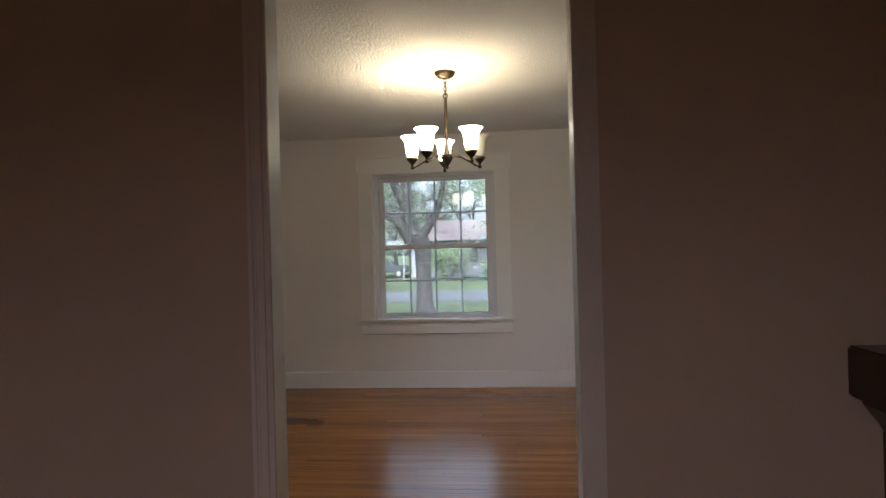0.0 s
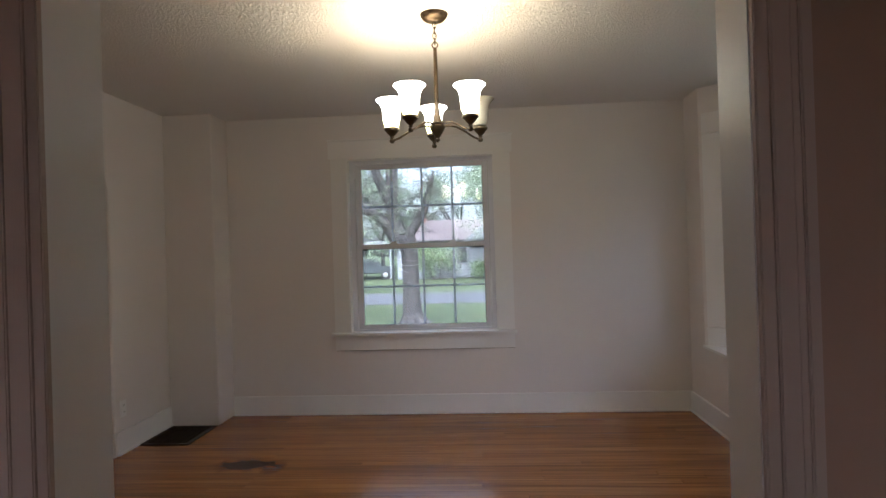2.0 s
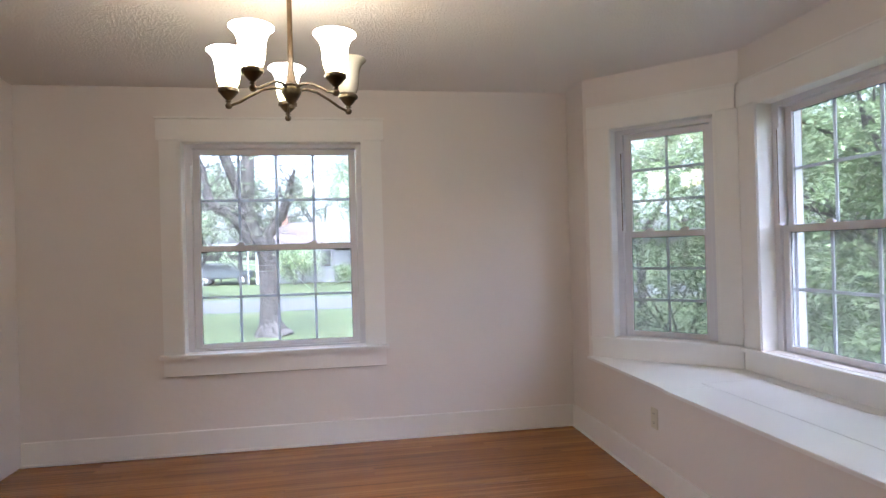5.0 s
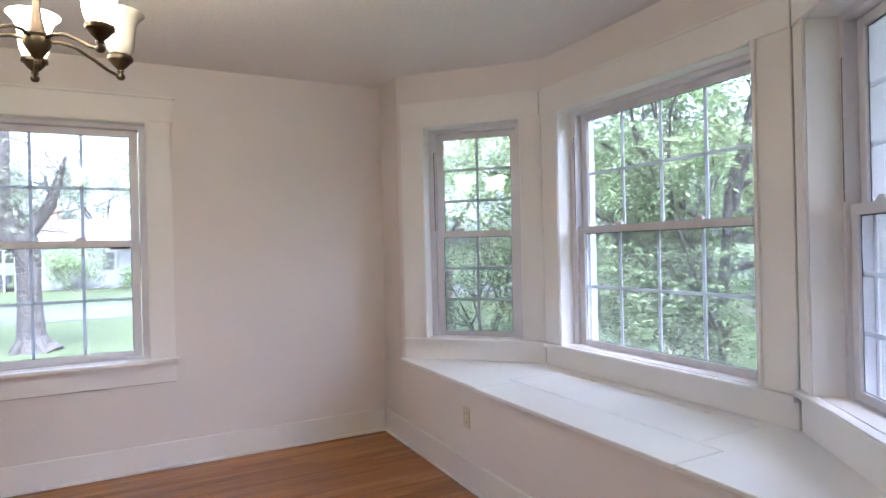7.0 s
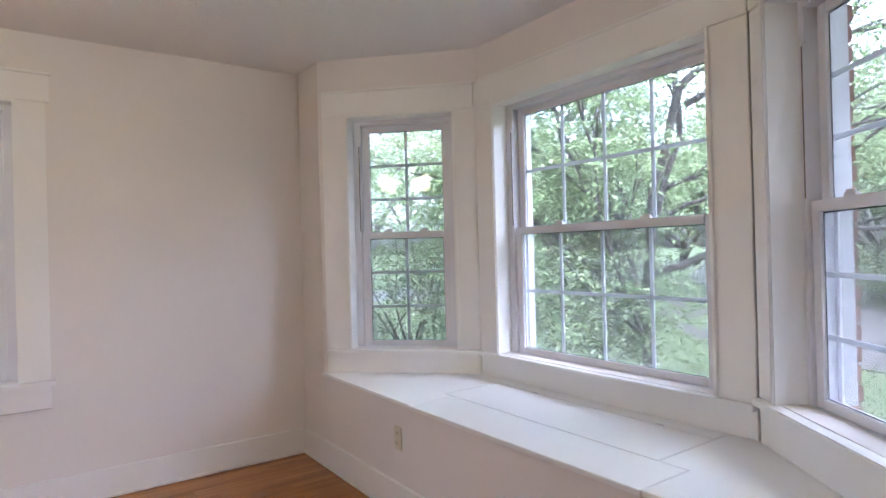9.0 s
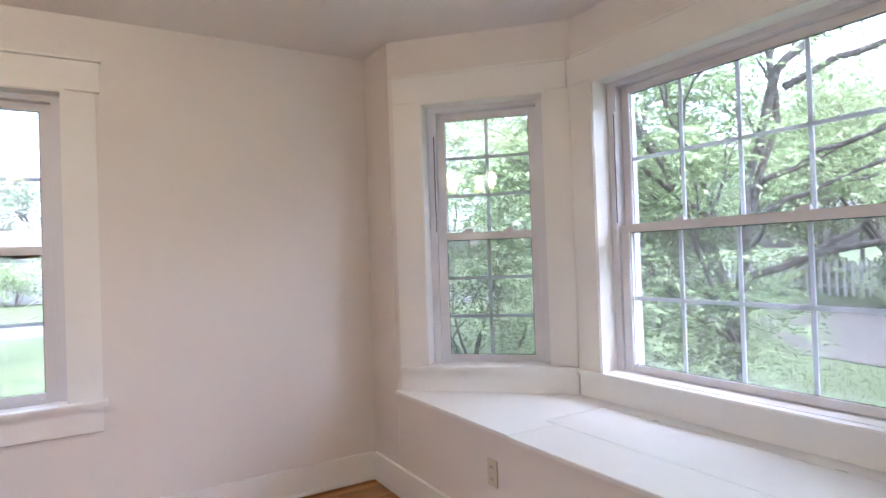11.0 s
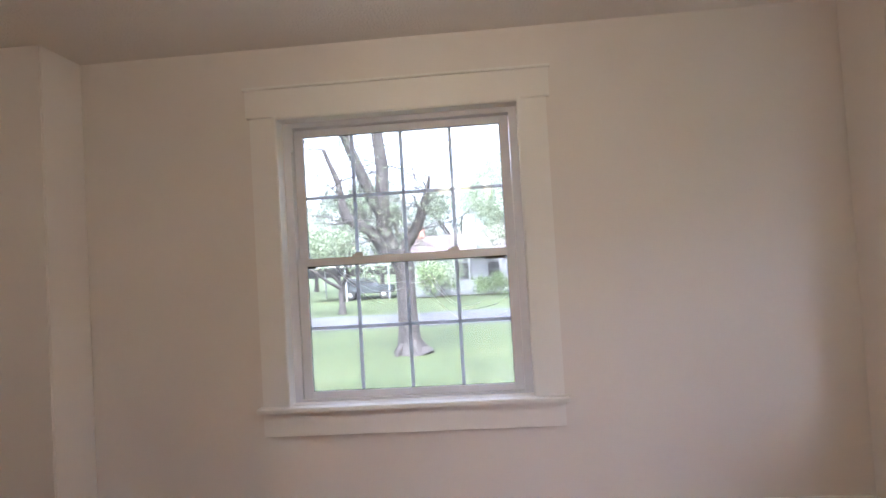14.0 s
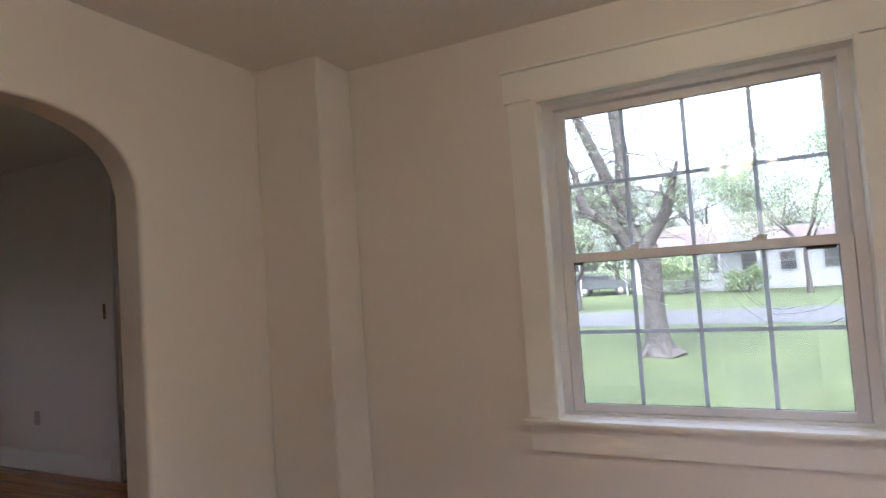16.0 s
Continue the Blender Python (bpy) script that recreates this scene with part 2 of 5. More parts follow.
def shade_material(name, strength):
    """Frosted white glass, glowing where a bulb burns in it, yellower near its foot."""
    m, t, p = material(name)
    p.inputs["Base Color"].default_value = (0.8, 0.76, 0.66, 1)
    p.inputs["Roughness"].default_value = 0.25
    co = coords(t)
    sep = t.nodes.new("ShaderNodeSeparateXYZ")
    t.links.new(co, sep.inputs[0])
    mr = put(t, "ShaderNodeMapRange", [("Value", sep.outputs[2])])
    mr.inputs["From Min"].default_value = 0.0
    mr.inputs["From Max"].default_value = 0.15
    col = ramp(t, mr.outputs[0], [(0.0, (0.55, 0.5, 0.12)), (0.35, (1.0, 0.93, 0.6)), (0.8, (1.0, 0.95, 0.8))])
    t.links.new(col, p.inputs["Emission Color"])
    p.inputs["Emission Strength"].default_value = strength
    return m


SHADE_ON = shade_material("lit_frosted_glass", 1.8)
SHADE_OFF = shade_material("unlit_frosted_glass", 0.0)
SHADE_OFF.node_tree.nodes["Principled BSDF"].inputs["Base Color"].default_value = (0.50, 0.45, 0.37, 1)


def brick_material():
    m, t, p = material("red_brick")
    info = t.nodes.new("ShaderNodeObjectInfo")
    c = ramp(t, info.outputs["Random"], [(0.0, (0.20, 0.085, 0.06)), (0.5, (0.28, 0.125, 0.09)), (1.0, (0.24, 0.13, 0.10))])
    t.links.new(c, p.inputs["Base Color"])
    p.inputs["Roughness"].default_value = 0.9
    nz = put(t, "ShaderNodeTexNoise", [("Vector", coords(t))], Scale=60.0, Detail=4.0)
    bp = put(t, "ShaderNodeBump", [("Height", nz.outputs[0])], Strength=0.5, Distance=0.004)
    t.links.new(bp.outputs[0], p.inputs["Normal"])
    return m


BRICK = brick_material()


# ---- mesh helpers ----
class Shape:
    """Vertices and faces gathered piece by piece."""

    def __init__(self):
        self.v, self.f = [], []

    def add(self, verts, faces):
        n = len(self.v)
        self.v += [tuple(p) for p in verts]
        self.f += [tuple(i + n for i in f) for f in faces]
        return self

    def box(self, x0, x1, y0, y1, z0, z1):
        x0, x1 = min(x0, x1), max(x0, x1)
        y0, y1 = min(y0, y1), max(y0, y1)
        z0, z1 = min(z0, z1), max(z0, z1)
        p = [(x0, y0, z0), (x1, y0, z0), (x1, y1, z0), (x0, y1, z0), (x0, y0, z1), (x1, y0, z1), (x1, y1, z1), (x0, y1, z1)]
        return self.add(p, [(3, 2, 1, 0), (4, 5, 6, 7), (0, 1, 5, 4), (1, 2, 6, 5), (2, 3, 7, 6), (3, 0, 4, 7)])

    def prism(self, poly, z0, z1):
        """An upright prism over a polygon that runs anticlockwise."""
        n = len(poly)
        v = [(x, y, z0) for x, y in poly] + [(x, y, z1) for x, y in poly]
        f = [tuple(range(n - 1, -1, -1)), tuple(range(n, 2 * n))]
        f += [(i, (i + 1) % n, n + (i + 1) % n, n + i) for i in range(n)]
        return self.add(v, f)

    def lathe(self, profile, seg=20, cx=0.0, cy=0.0):
        """Turned round z: profile rows of radius, height."""
        v, f = [], []
        for r, z in profile:
            for k in range(seg):
                a = 2 * math.pi * k / seg
                v.append((cx + r * math.cos(a), cy + r * math.sin(a), z))
        for i in range(len(profile) - 1):
            for k in range(seg):
                a, b = i * seg + k, i * seg + (k + 1) % seg
                f.append((a, b, b + seg, a + seg))
        f.append(tuple(range(seg - 1, -1, -1)))
        f.append(tuple((len(profile) - 1) * seg + k for k in range(seg)))
        return self.add(v, f)

    def tube(self, points, radii, seg=8):
        v, f = [], []
        n = len(points)
        pts = [Vector(p) for p in points]
        for i, p in enumerate(pts):
            d = (pts[min(i + 1, n - 1)] - pts[max(i - 1, 0)]).normalized()
            a = d.orthogonal().normalized() if i == 0 else (a - d * a.dot(d)).normalized()
            b = d.cross(a)
            for k in range(seg):
                w = 2 * math.pi * k / seg
                v.append(p + (a * math.cos(w) + b * math.sin(w)) * radii[i])
        for i in range(n - 1):
            for k in range(seg):
                q, r = i * seg + k, i * seg + (k + 1) % seg
                f.append((q, r, r + seg, q + seg))
        f.append(tuple(range(seg - 1, -1, -1)))
        f.append(tuple((n - 1) * seg + k for k in range(seg)))
        return self.add(v, f)

    def mesh(self, name, mat, smooth=False, bevel=0.0):
        me = bpy.data.meshes.new(name)
        me.from_pydata(self.v, [], self.f)
        me.materials.append(mat)
        if bevel:
            bm = bmesh.new()
            bm.from_mesh(me)
            bmesh.ops.bevel(bm, geom=bm.edges[:], offset=bevel, segments=2, affect="EDGES", clamp_overlap=True)
            bm.to_mesh(me)
            bm.free()
        if smooth:
            me.polygons.foreach_set("use_smooth", [True] * len(me.polygons))
            me.set_sharp_from_angle(angle=radians(40))
        me.update()
        return me


def part(name, shape, mat, parent=None, label="", smooth=False, bevel=0.0, kind=""):
    ob = new(name, shape.mesh(name, mat, smooth, bevel))
    ob.parent = parent
    return tagged(ob, label, kind=kind)


def thing(name, m, label, category, group=""):
    ob = new(name)
    ob.matrix_world = m
    return tagged(ob, label, category, group)


def structure(name, shape, mat, label="", bevel=0.0, smooth=False):
    return tagged(part(name, shape, mat, None, label, smooth, bevel), kind="structure")


def along(p, q, z=0.0):
    """Axes of a wall seen from inside: x from p to q, y outward (to the left of p to q), z up."""
    a = math.atan2(q[1] - p[1], q[0] - p[0])
    return Matrix.Translation((p[0], p[1], z)) @ Matrix.Rotation(a, 4, "Z")


def cells(length, height, thick, openings, z0=0.0):
    """A wall from x=0 to length and y=0 to thick, with openings (x0, x1, z0, z1) cut right through."""
    xs = sorted({0.0, length, *[o[0] for o in openings], *[o[1] for o in openings]})
    zs = sorted({z0, height, *[o[2] for o in openings], *[o[3] for o in openings]})
    xs = [x for x in xs if 0 <= x <= length]
    zs = [z for z in zs if z0 <= z <= height]
    nx, nz = len(xs) - 1, len(zs) - 1

    def solid(i, k):
        if not (0 <= i < nx and 0 <= k < nz):
            return False
        cx, cz = (xs[i] + xs[i + 1]) / 2, (zs[k] + zs[k + 1]) / 2
        return not any(a < cx < b and c < cz < d for a, b, c, d in openings)

    s = Shape()
    for i in range(nx):
        for k in range(nz):
            if not solid(i, k):
                continue
            x0, x1, a, b = xs[i], xs[i + 1], zs[k], zs[k + 1]
            s.add([(x0, 0, a), (x1, 0, a), (x1, 0, b), (x0, 0, b)], [(0, 1, 2, 3)])
            s.add([(x0, thick, a), (x1, thick, a), (x1, thick, b), (x0, thick, b)], [(3, 2, 1, 0)])
            if not solid(i - 1, k):
                s.add([(x0, 0, a), (x0, thick, a), (x0, thick, b), (x0, 0, b)], [(3, 2, 1, 0)])
            if not solid(i + 1, k):
                s.add([(x1, 0, a), (x1, thick, a), (x1, thick, b), (x1, 0, b)], [(0, 1, 2, 3)])
            if not solid(i, k - 1):
                s.add([(x0, 0, a), (x1, 0, a), (x1, thick, a), (x0, thick, a)], [(3, 2, 1, 0)])
            if not solid(i, k + 1):
                s.add([(x0, 0, b), (x1, 0, b), (x1, thick, b), (x0, thick, b)], [(0, 1, 2, 3)])
    return s


# ---- the plan ----
H = 2.44            # ceiling
NY = 8.54           # inner face of the front wall
EX = 1.652          # inner face of the east wall
WX = -2.44          # inner face of the arch wall
SY0, SY1 = 4.50, 4.575   # the wall with the doorway
P1, P2, P3, P4 = (EX, 8.23), (2.335, 7.545), (2.335, 5.96), (EX, 5.084)
GROUND = -0.6

# windows: glass centre along its wall, glass width, glass bottom and top, columns and rows a sash
W1 = dict(c=-0.445, w=1.01, z0=0.712, z1=2.008, cols=4, rows=2)
OPEN = 0.10


def opening(c, w, z0, z1, sill, side=OPEN):
    return (c - w / 2 - side, c + w / 2 + side, z0 - sill, z1 + 0.078)


LY = 8.78           # inner face of the living room's front wall
north_m = along((WX - 0.175, NY), (EX + 0.3, NY))
n_off = -(WX - 0.175)
o1 = opening(W1["c"] + n_off, W1["w"], W1["z0"], W1["z1"], 0.045)
DOOR_X0, DOOR_X1 = -4.36, -3.45
s = cells(EX + 0.3 + n_off, H, 0.20, [o1])
wn_ob = structure("wall_north", s, WALL, "warm white painted plaster front wall")
wn_ob.matrix_world = north_m

s = cells(7.0 + WX - 0.179, H, 0.20, [(DOOR_X0 - 0.02 + 7.0, DOOR_X1 + 0.02 + 7.0, -1, 2.17)])
structure("wall_living_north", s, WALL, "unlit painted plaster wall with the front door").matrix_world = Matrix.Translation((-7.0, LY, 0))

# the chimney chase in the corner
structure("wall_chase", Shape().box(WX, -2.045, 8.255, NY - 0.003, 0, H), WALL, "boxed-in chimney breast in warm white plaster", bevel=0.006)

# east wall: short wall beside the bay, and the part south of it
structure("wall_east", Shape().prism([(EX, 8.232), (EX + 0.14, 8.38), (EX + 0.14, NY - 0.003), (EX, NY - 0.003)], 0, H), WALL, "narrow warm white wall beside the bay")
structure("wall_east", Shape().prism([(EX, SY1 + 0.002), (EX + 0.14, SY1 + 0.002), (EX + 0.14, P4[1] - 0.14), (EX, P4[1] - 0.002)], 0, H), WALL, "warm white painted wall beside the bay")

# the bay's three walls
BAY = []
for name, p, q, c, w, cols, rows, z0, side in (("wall_bay", P1, P2, 0.505, 0.46, 2, 3, 0.735, 0.10), ("wall_bay", P2, P3, 0.79, 1.073, 4, 2, 0.73, 0.10), ("wall_bay", P3, P4, 0.483, 0.59, 2, 3, 0.757, 0.08)):
    length = math.dist(p, q)
    o = opening(c, w, z0, 2.015, 0.035, side)
    ob = structure(name, cells(length, H, 0.18, [o], z0=-0.05), WALL, "warm white wall of the bay window")
    ob.matrix_world = along(p, q)
    BAY.append((p, q, length, c, w, cols, rows, z0, side))
for p, q, r in ((P1, P2, P3), (P2, P3, P4)):
    a = (Vector(q) - Vector(p)).normalized()
    c = (Vector(r) - Vector(q)).normalized()
    n1, n2 = Vector((-a.y, a.x)) * 0.18, Vector((-c.y, c.x)) * 0.18
    q = Vector(q)
    tip = q + (n1 + n2) / (1 + n1.normalized().dot(n2.normalized()))
    poly = [tuple(q), tuple(q + n2), tuple(tip), tuple(q + n1)]
    structure("wall_bay_corner", Shape().prism(poly, -0.05, H), WALL, "corner of the bay wall")

# the doorway wall
D0, D1, DH = -0.485, 0.371, 2.07
s = cells(1.652 + 3.0, H, SY1 - SY0, [(D0 - 0.02 + 3.0, D1 + 0.02 + 3.0, -1, DH + 0.02)])
ws = structure("wall_south", s, WALL, "warm white plaster wall with a cased doorway")
ws.matrix_world = Matrix.Translation((-3.0, SY0, 0))


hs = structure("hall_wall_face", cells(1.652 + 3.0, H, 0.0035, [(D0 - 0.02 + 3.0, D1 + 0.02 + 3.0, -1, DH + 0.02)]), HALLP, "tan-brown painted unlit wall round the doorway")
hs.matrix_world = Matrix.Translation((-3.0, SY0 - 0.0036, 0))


# the arch wall
ARCH_THICK = 0.15


def arch_wall():
    y0, y1 = 5.65, 7.564
    spring, rise, run = 1.69, 0.35, 0.48
    n = 28
    pts = []
    for i in range(n + 1):
        a = math.pi * i / n
        c, si = math.cos(a), math.sin(a)
        y = (y0 + run if c > 0 else y1 - run) - run * math.copysign(abs(c) ** (2 / 2.4), c)
        z = spring + rise * abs(si) ** (2 / 2.4)
        pts.append((y, z))
    ring = [(y0, 0.0)] + pts + [(y1, 0.0)]
    outer = [(SY1, 0.0)] + [(SY1 + (NY - SY1) * i / n, H) for i in range(n + 1)] + [(NY, 0.0)]
    outer[1], outer[-2] = (SY1, H), (NY, H)
    s = Shape()

    def grown(d):
        """The opening's outline, moved d into the wall."""
        out = []
        for i, (y, z) in enumerate(ring):
            (a, b), (c, e) = ring[max(i - 1, 0)], ring[min(i + 1, len(ring) - 1)]
            ty, tz = c - a, e - b
            k = math.hypot(ty, tz) or 1.0
            out.append((y - d * tz / k, z + d * ty / k))
        return out

    section = []
    for base, sign, rad in ((WX, -1, 0.018), (WX - ARCH_THICK, 1, 0.012)):
        rows_ = [(base + sign * rad * (1 - math.cos(u)), rad * (1 - math.sin(u))) for u in (0.0, math.pi / 8, math.pi / 4, 3 * math.pi / 8, math.pi / 2)]
        section += rows_ if sign < 0 else rows_[::-1]
    rings = [[(x, y, z) for y, z in grown(d)] for x, d in section]
    for low in rings:
        low[0] = (low[0][0], low[0][1], 0.0)
        low[-1] = (low[-1][0], low[-1][1], 0.0)
    front, back = rings[0], rings[-1]
    for i in range(len(ring) - 1):
        (e, f), (g, h) = outer[i], outer[i + 1]
        s.add([front[i], front[i + 1], (WX, g, h), (WX, e, f)], [(0, 1, 2, 3)])
        s.add([back[i], back[i + 1], (WX - ARCH_THICK, g, h), (WX - ARCH_THICK, e, f)], [(3, 2, 1, 0)])
        for p, q in zip(rings, rings[1:]):
            s.add([p[i], p[i + 1], q[i + 1], q[i]], [(3, 2, 1, 0)])
    structure("wall_west", s, WALL, "warm white plaster wall with a rounded arch")
    return y0, y1


AY0, AY1 = arch_wall()

# rooms behind and beyond, closed but for two unseen openings added for light
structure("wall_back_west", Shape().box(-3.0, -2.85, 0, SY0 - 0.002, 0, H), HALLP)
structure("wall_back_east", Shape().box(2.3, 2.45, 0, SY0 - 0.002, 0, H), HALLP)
# Opening added behind the camera so sky light reaches the hall
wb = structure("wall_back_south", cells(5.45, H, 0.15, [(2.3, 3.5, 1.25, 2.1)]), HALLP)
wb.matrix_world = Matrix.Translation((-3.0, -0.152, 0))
structure("wall_back_corner", Shape().box(1.655, 2.45, SY0 + 0.001, SY1, 0, H), WALL)
# Another added opening, never in view, to brighten the living room
wl = structure("wall_living_west", cells(4.98, H, 0.15, [(2.35, 3.0, 1.1, 1.8)]), WALL)
wl.matrix_world = along((-6.6, 4.0), (-6.6, 8.98))
structure("wall_living_east", Shape().box(WX - 0.177, WX - 0.03, NY + 0.202, 8.98, 0, H), WALL)
structure("wall_living_south", Shape().box(-6.6, -3.003, 3.85, 4.0, 0, H), WALL)
structure("wall_living_corner", Shape().box(-3.003, WX - 0.177, 4.0, SY1, 0, H), WALL)
structure("ceiling", Shape().box(-6.75, 2.9, -0.15, 9.0, H, H + 0.16), CEIL, "white stipple-textured plaster ceiling")
structure("roof", Shape().box(-7.1, 3.2, -0.5, 9.3, H + 0.17, H + 0.3), SHINGLE)
structure("subfloor", Shape().box(-6.75, 2.62, -0.15, 8.98, -0.08, -0.02), DARKWOOD)
structure("foundation", Shape().box(-6.75, 2.5, -0.15, 8.72, GROUND - 0.1, -0.09), MORTAR)


# ---- windows ----
def window(name, m, c, w, z0, z1, cols, rows, left, right, head, stool_z, label, room=True, marks=False, side=OPEN, deep=0.0, notch=(0.0, 0.0)):
    """Double-hung vinyl window in wall axes m. left, right: where the casings end; head: top of the head board."""
    win = new(name)
    win.matrix_world = m
    tagged(win, label, kind="structure")
    a, b = c - w / 2, c + w / 2
    oa, ob_, zt = a - side, b + side, z1 + 0.078
    k = deep
    mid = (z0 + z1) / 2
    # casings
    part("casing", Shape().box(left, oa, -0.022, 0.0, stool_z, zt), TRIM, win, bevel=0.003)
    part("casing", Shape().box(ob_, right, -0.022, 0.0, stool_z, zt), TRIM, win, bevel=0.003)
    ext = 0.018 if room else 0.0
    part("head_casing", Shape().box(left - ext + notch[0], right + ext - notch[1], -0.026, 0.0, zt + 0.001, head - 0.014), TRIM, win, bevel=0.003)
    part("head_cap", Shape().box(left - ext - 0.008 * room + notch[0], right + ext + 0.008 * room - notch[1], -0.036 if room else -0.028, 0.0, head - 0.013, head), TRIM, win, bevel=0.003)
    # stop beads round the opening
    for x0, x1 in ((oa - 0.006, oa + 0.014), (ob_ - 0.014, ob_ + 0.006)):
        part("stop_bead", Shape().box(x0, x1, -0.032, -0.0225, stool_z, zt + 0.004), TRIM, win, bevel=0.004)
    part("stop_bead", Shape().box(oa + 0.015, ob_ - 0.015, -0.032, -0.0225, zt - 0.012, zt + 0.006), TRIM, win, bevel=0.004)
    # liner of the reveal
    part("jamb_liner", Shape().box(oa, oa + 0.014, -0.022, 0.062 + k, stool_z, zt), TRIM, win)
    part("jamb_liner", Shape().box(ob_ - 0.014, ob_, -0.022, 0.062 + k, stool_z, zt), TRIM, win)
    part("head_liner", Shape().box(oa + 0.0145, ob_ - 0.0145, -0.022, 0.062 + k, zt - 0.014, zt), TRIM, win)
    # stool and apron
    e = 0.02 if room else -0.002
    part("window_sill", Shape().box(left - e, right + e, -0.062 if room else -0.05, -0.0005, stool_z - 0.026, stool_z - 0.001).box(oa + 0.001, ob_ - 0.001, 0.0, 0.07 + k, stool_z - 0.024, stool_z - 0.001), TRIM, win, bevel=0.004)
    if room:
        # Thin dark strips paint the shadow under the apron and along casing edges
        part("edge_shade_strip", Shape().box(left + 0.002, right - 0.002, -0.0016, -0.0004, stool_z - 0.1510, stool_z - 0.1455), SHADE_AND_SLOT, win, "painted shadow strip under the apron")
        part("edge_shade_strip", Shape().box(left - 0.0032, left - 0.0004, -0.0016, -0.0004, stool_z + 0.002, zt), SHADE_AND_SLOT, win)
        part("edge_shade_strip", Shape().box(left - ext + 0.03, right + ext, -0.0016, -0.0004, head + 0.0004, head + 0.0018), SHADE_AND_SLOT, win)
        part("apron", Shape().box(left, right, -0.024, 0.0, stool_z - 0.145, stool_z - 0.027), TRIM, win, bevel=0.003)
    # vinyl frame with its tracks
    f = Shape()
    f.box(oa + 0.001, a - 0.047, 0.063 + k, 0.15 + k, stool_z, zt)
    f.box(b + 0.047, ob_ - 0.001, 0.063 + k, 0.15 + k, stool_z, zt)
    f.box(a - 0.047, b + 0.047, 0.063 + k, 0.15 + k, z1 + 0.038, zt)
    f.box(a - 0.047, b + 0.047, 0.063 + k, 0.15 + k, stool_z, z0 - 0.034)
    part("window_frame", f, VINYL, win, "white vinyl window frame")
    part("frame_lip", Shape().box(a - 0.06, a - 0.036, 0.064 + k, 0.074 + k, z1 - 0.08, z1 + 0.036), VINYL, win)
    for x in () if room else (a - 0.0525,):
        part("track_slot", Shape().box(x, x + 0.006, 0.0615 + k, 0.0628 + k, mid + 0.03, z1 - 0.09), SHADE_AND_SLOT, win, "dark open sash track")
    # two sashes
    for which, y, s0, s1 in (("lower_sash", 0.078 + k, z0, mid - 0.018), ("upper_sash", 0.112 + k, mid + 0.018, z1)):
        low = which == "lower_sash"
        top = mid + 0.02 if low else z1 + 0.037
        bot = z0 - 0.033 if low else mid - 0.018
        d0, d1 = y, y + 0.03
        sash = part(which, Shape().box(a - 0.045, a, d0, d1, bot, top).box(b, b + 0.045, d0, d1, bot, top)
                    .box(a + 0.0005, b - 0.0005, d0, d1, bot, s0).box(a + 0.0005, b - 0.0005, d0 - (0.008 if low else 0), d1, s1, top), VINYL, win, bevel=0.002)
        yg = y + 0.013
        pane = part("pane", Shape().box(a + 0.0006, b - 0.0006, yg, yg + 0.004, s0 + 0.0005, s1 - 0.0005), GLASS_FRONT if room else GLASS, sash, "clear glass pane with a mixed-in haze")
        pane.visible_shadow = False
        e0, e1 = yg - 0.0012, yg - 0.0002
        part("gasket", Shape().box(a + 0.0005, a + 0.0035, e0, e1, s0 + 0.0005, s1 - 0.0005).box(b - 0.0035, b - 0.0005, e0, e1, s0 + 0.0005, s1 - 0.0005)
             .box(a + 0.0035, b - 0.0035, e0, e1, s0 + 0.0005, s0 + 0.003).box(a + 0.0035, b - 0.0035, e0, e1, s1 - 0.0045, s1 - 0.0005), RUBBER, sash, "dark glazing gasket")
        for i in range(1, cols):
            x = a + w * i / cols
            part("grid_bar", Shape().box(x - 0.0085, x + 0.0085, yg + 0.006, yg + 0.014, s0, s1), BAR, sash)
        for row in range(1, rows):
            z = s0 + (s1 - s0) * row / rows
            part("grid_bar", Shape().box(a, b, yg + 0.0065, yg + 0.0135, z - 0.0085, z + 0.0085), BAR, sash)
        if low:
            for x in (c - w * 0.24, c + w * 0.24):
                part("sash_lock", Shape().box(x - 0.028, x + 0.028, 0.074 + k, 0.095 + k, mid + 0.0205, mid + 0.032).box(x - 0.012, x + 0.03, 0.07 + k, 0.082 + k, mid + 0.032, mid + 0.04), VINYL, sash, bevel=0.003)
            if marks:
                part("latch_recess", Shape().box(b - 0.11, b - 0.01, yg - 0.011, yg - 0.002, s1 - 0.014, s1 + 0.001), DARKGAP, sash, "dark tilt latch under the rail")
                part("latch_recess", Shape().box(a + 0.004, a + 0.045, yg - 0.011, yg - 0.002, s1 - 0.012, s1 + 0.001), DARKGAP, sash)
    scr = None if room else part("insect_screen", Shape().box(a - 0.03, b + 0.03, 0.158 + k, 0.1585 + k, z0 - 0.02, mid), SCREEN, win, "fine grey insect screen")
    if scr:
        scr.visible_shadow = False
    part("screen_frame", Shape().box(a - 0.045, a - 0.028, 0.151 + k, 0.165 + k, z0 - 0.033, mid + 0.01).box(b + 0.028, b + 0.045, 0.151 + k, 0.165 + k, z0 - 0.033, mid + 0.01)
         .box(a - 0.028, b + 0.028, 0.151 + k, 0.165 + k, mid, mid + 0.01), VINYL, win)
    # outside trim
    part("outer_trim", Shape().box(oa - 0.0, a - 0.05, 0.166 + k, 0.215 + k, stool_z, zt).box(b + 0.05, ob_, 0.166 + k, 0.215 + k, stool_z, zt), VINYL, win)
    return win


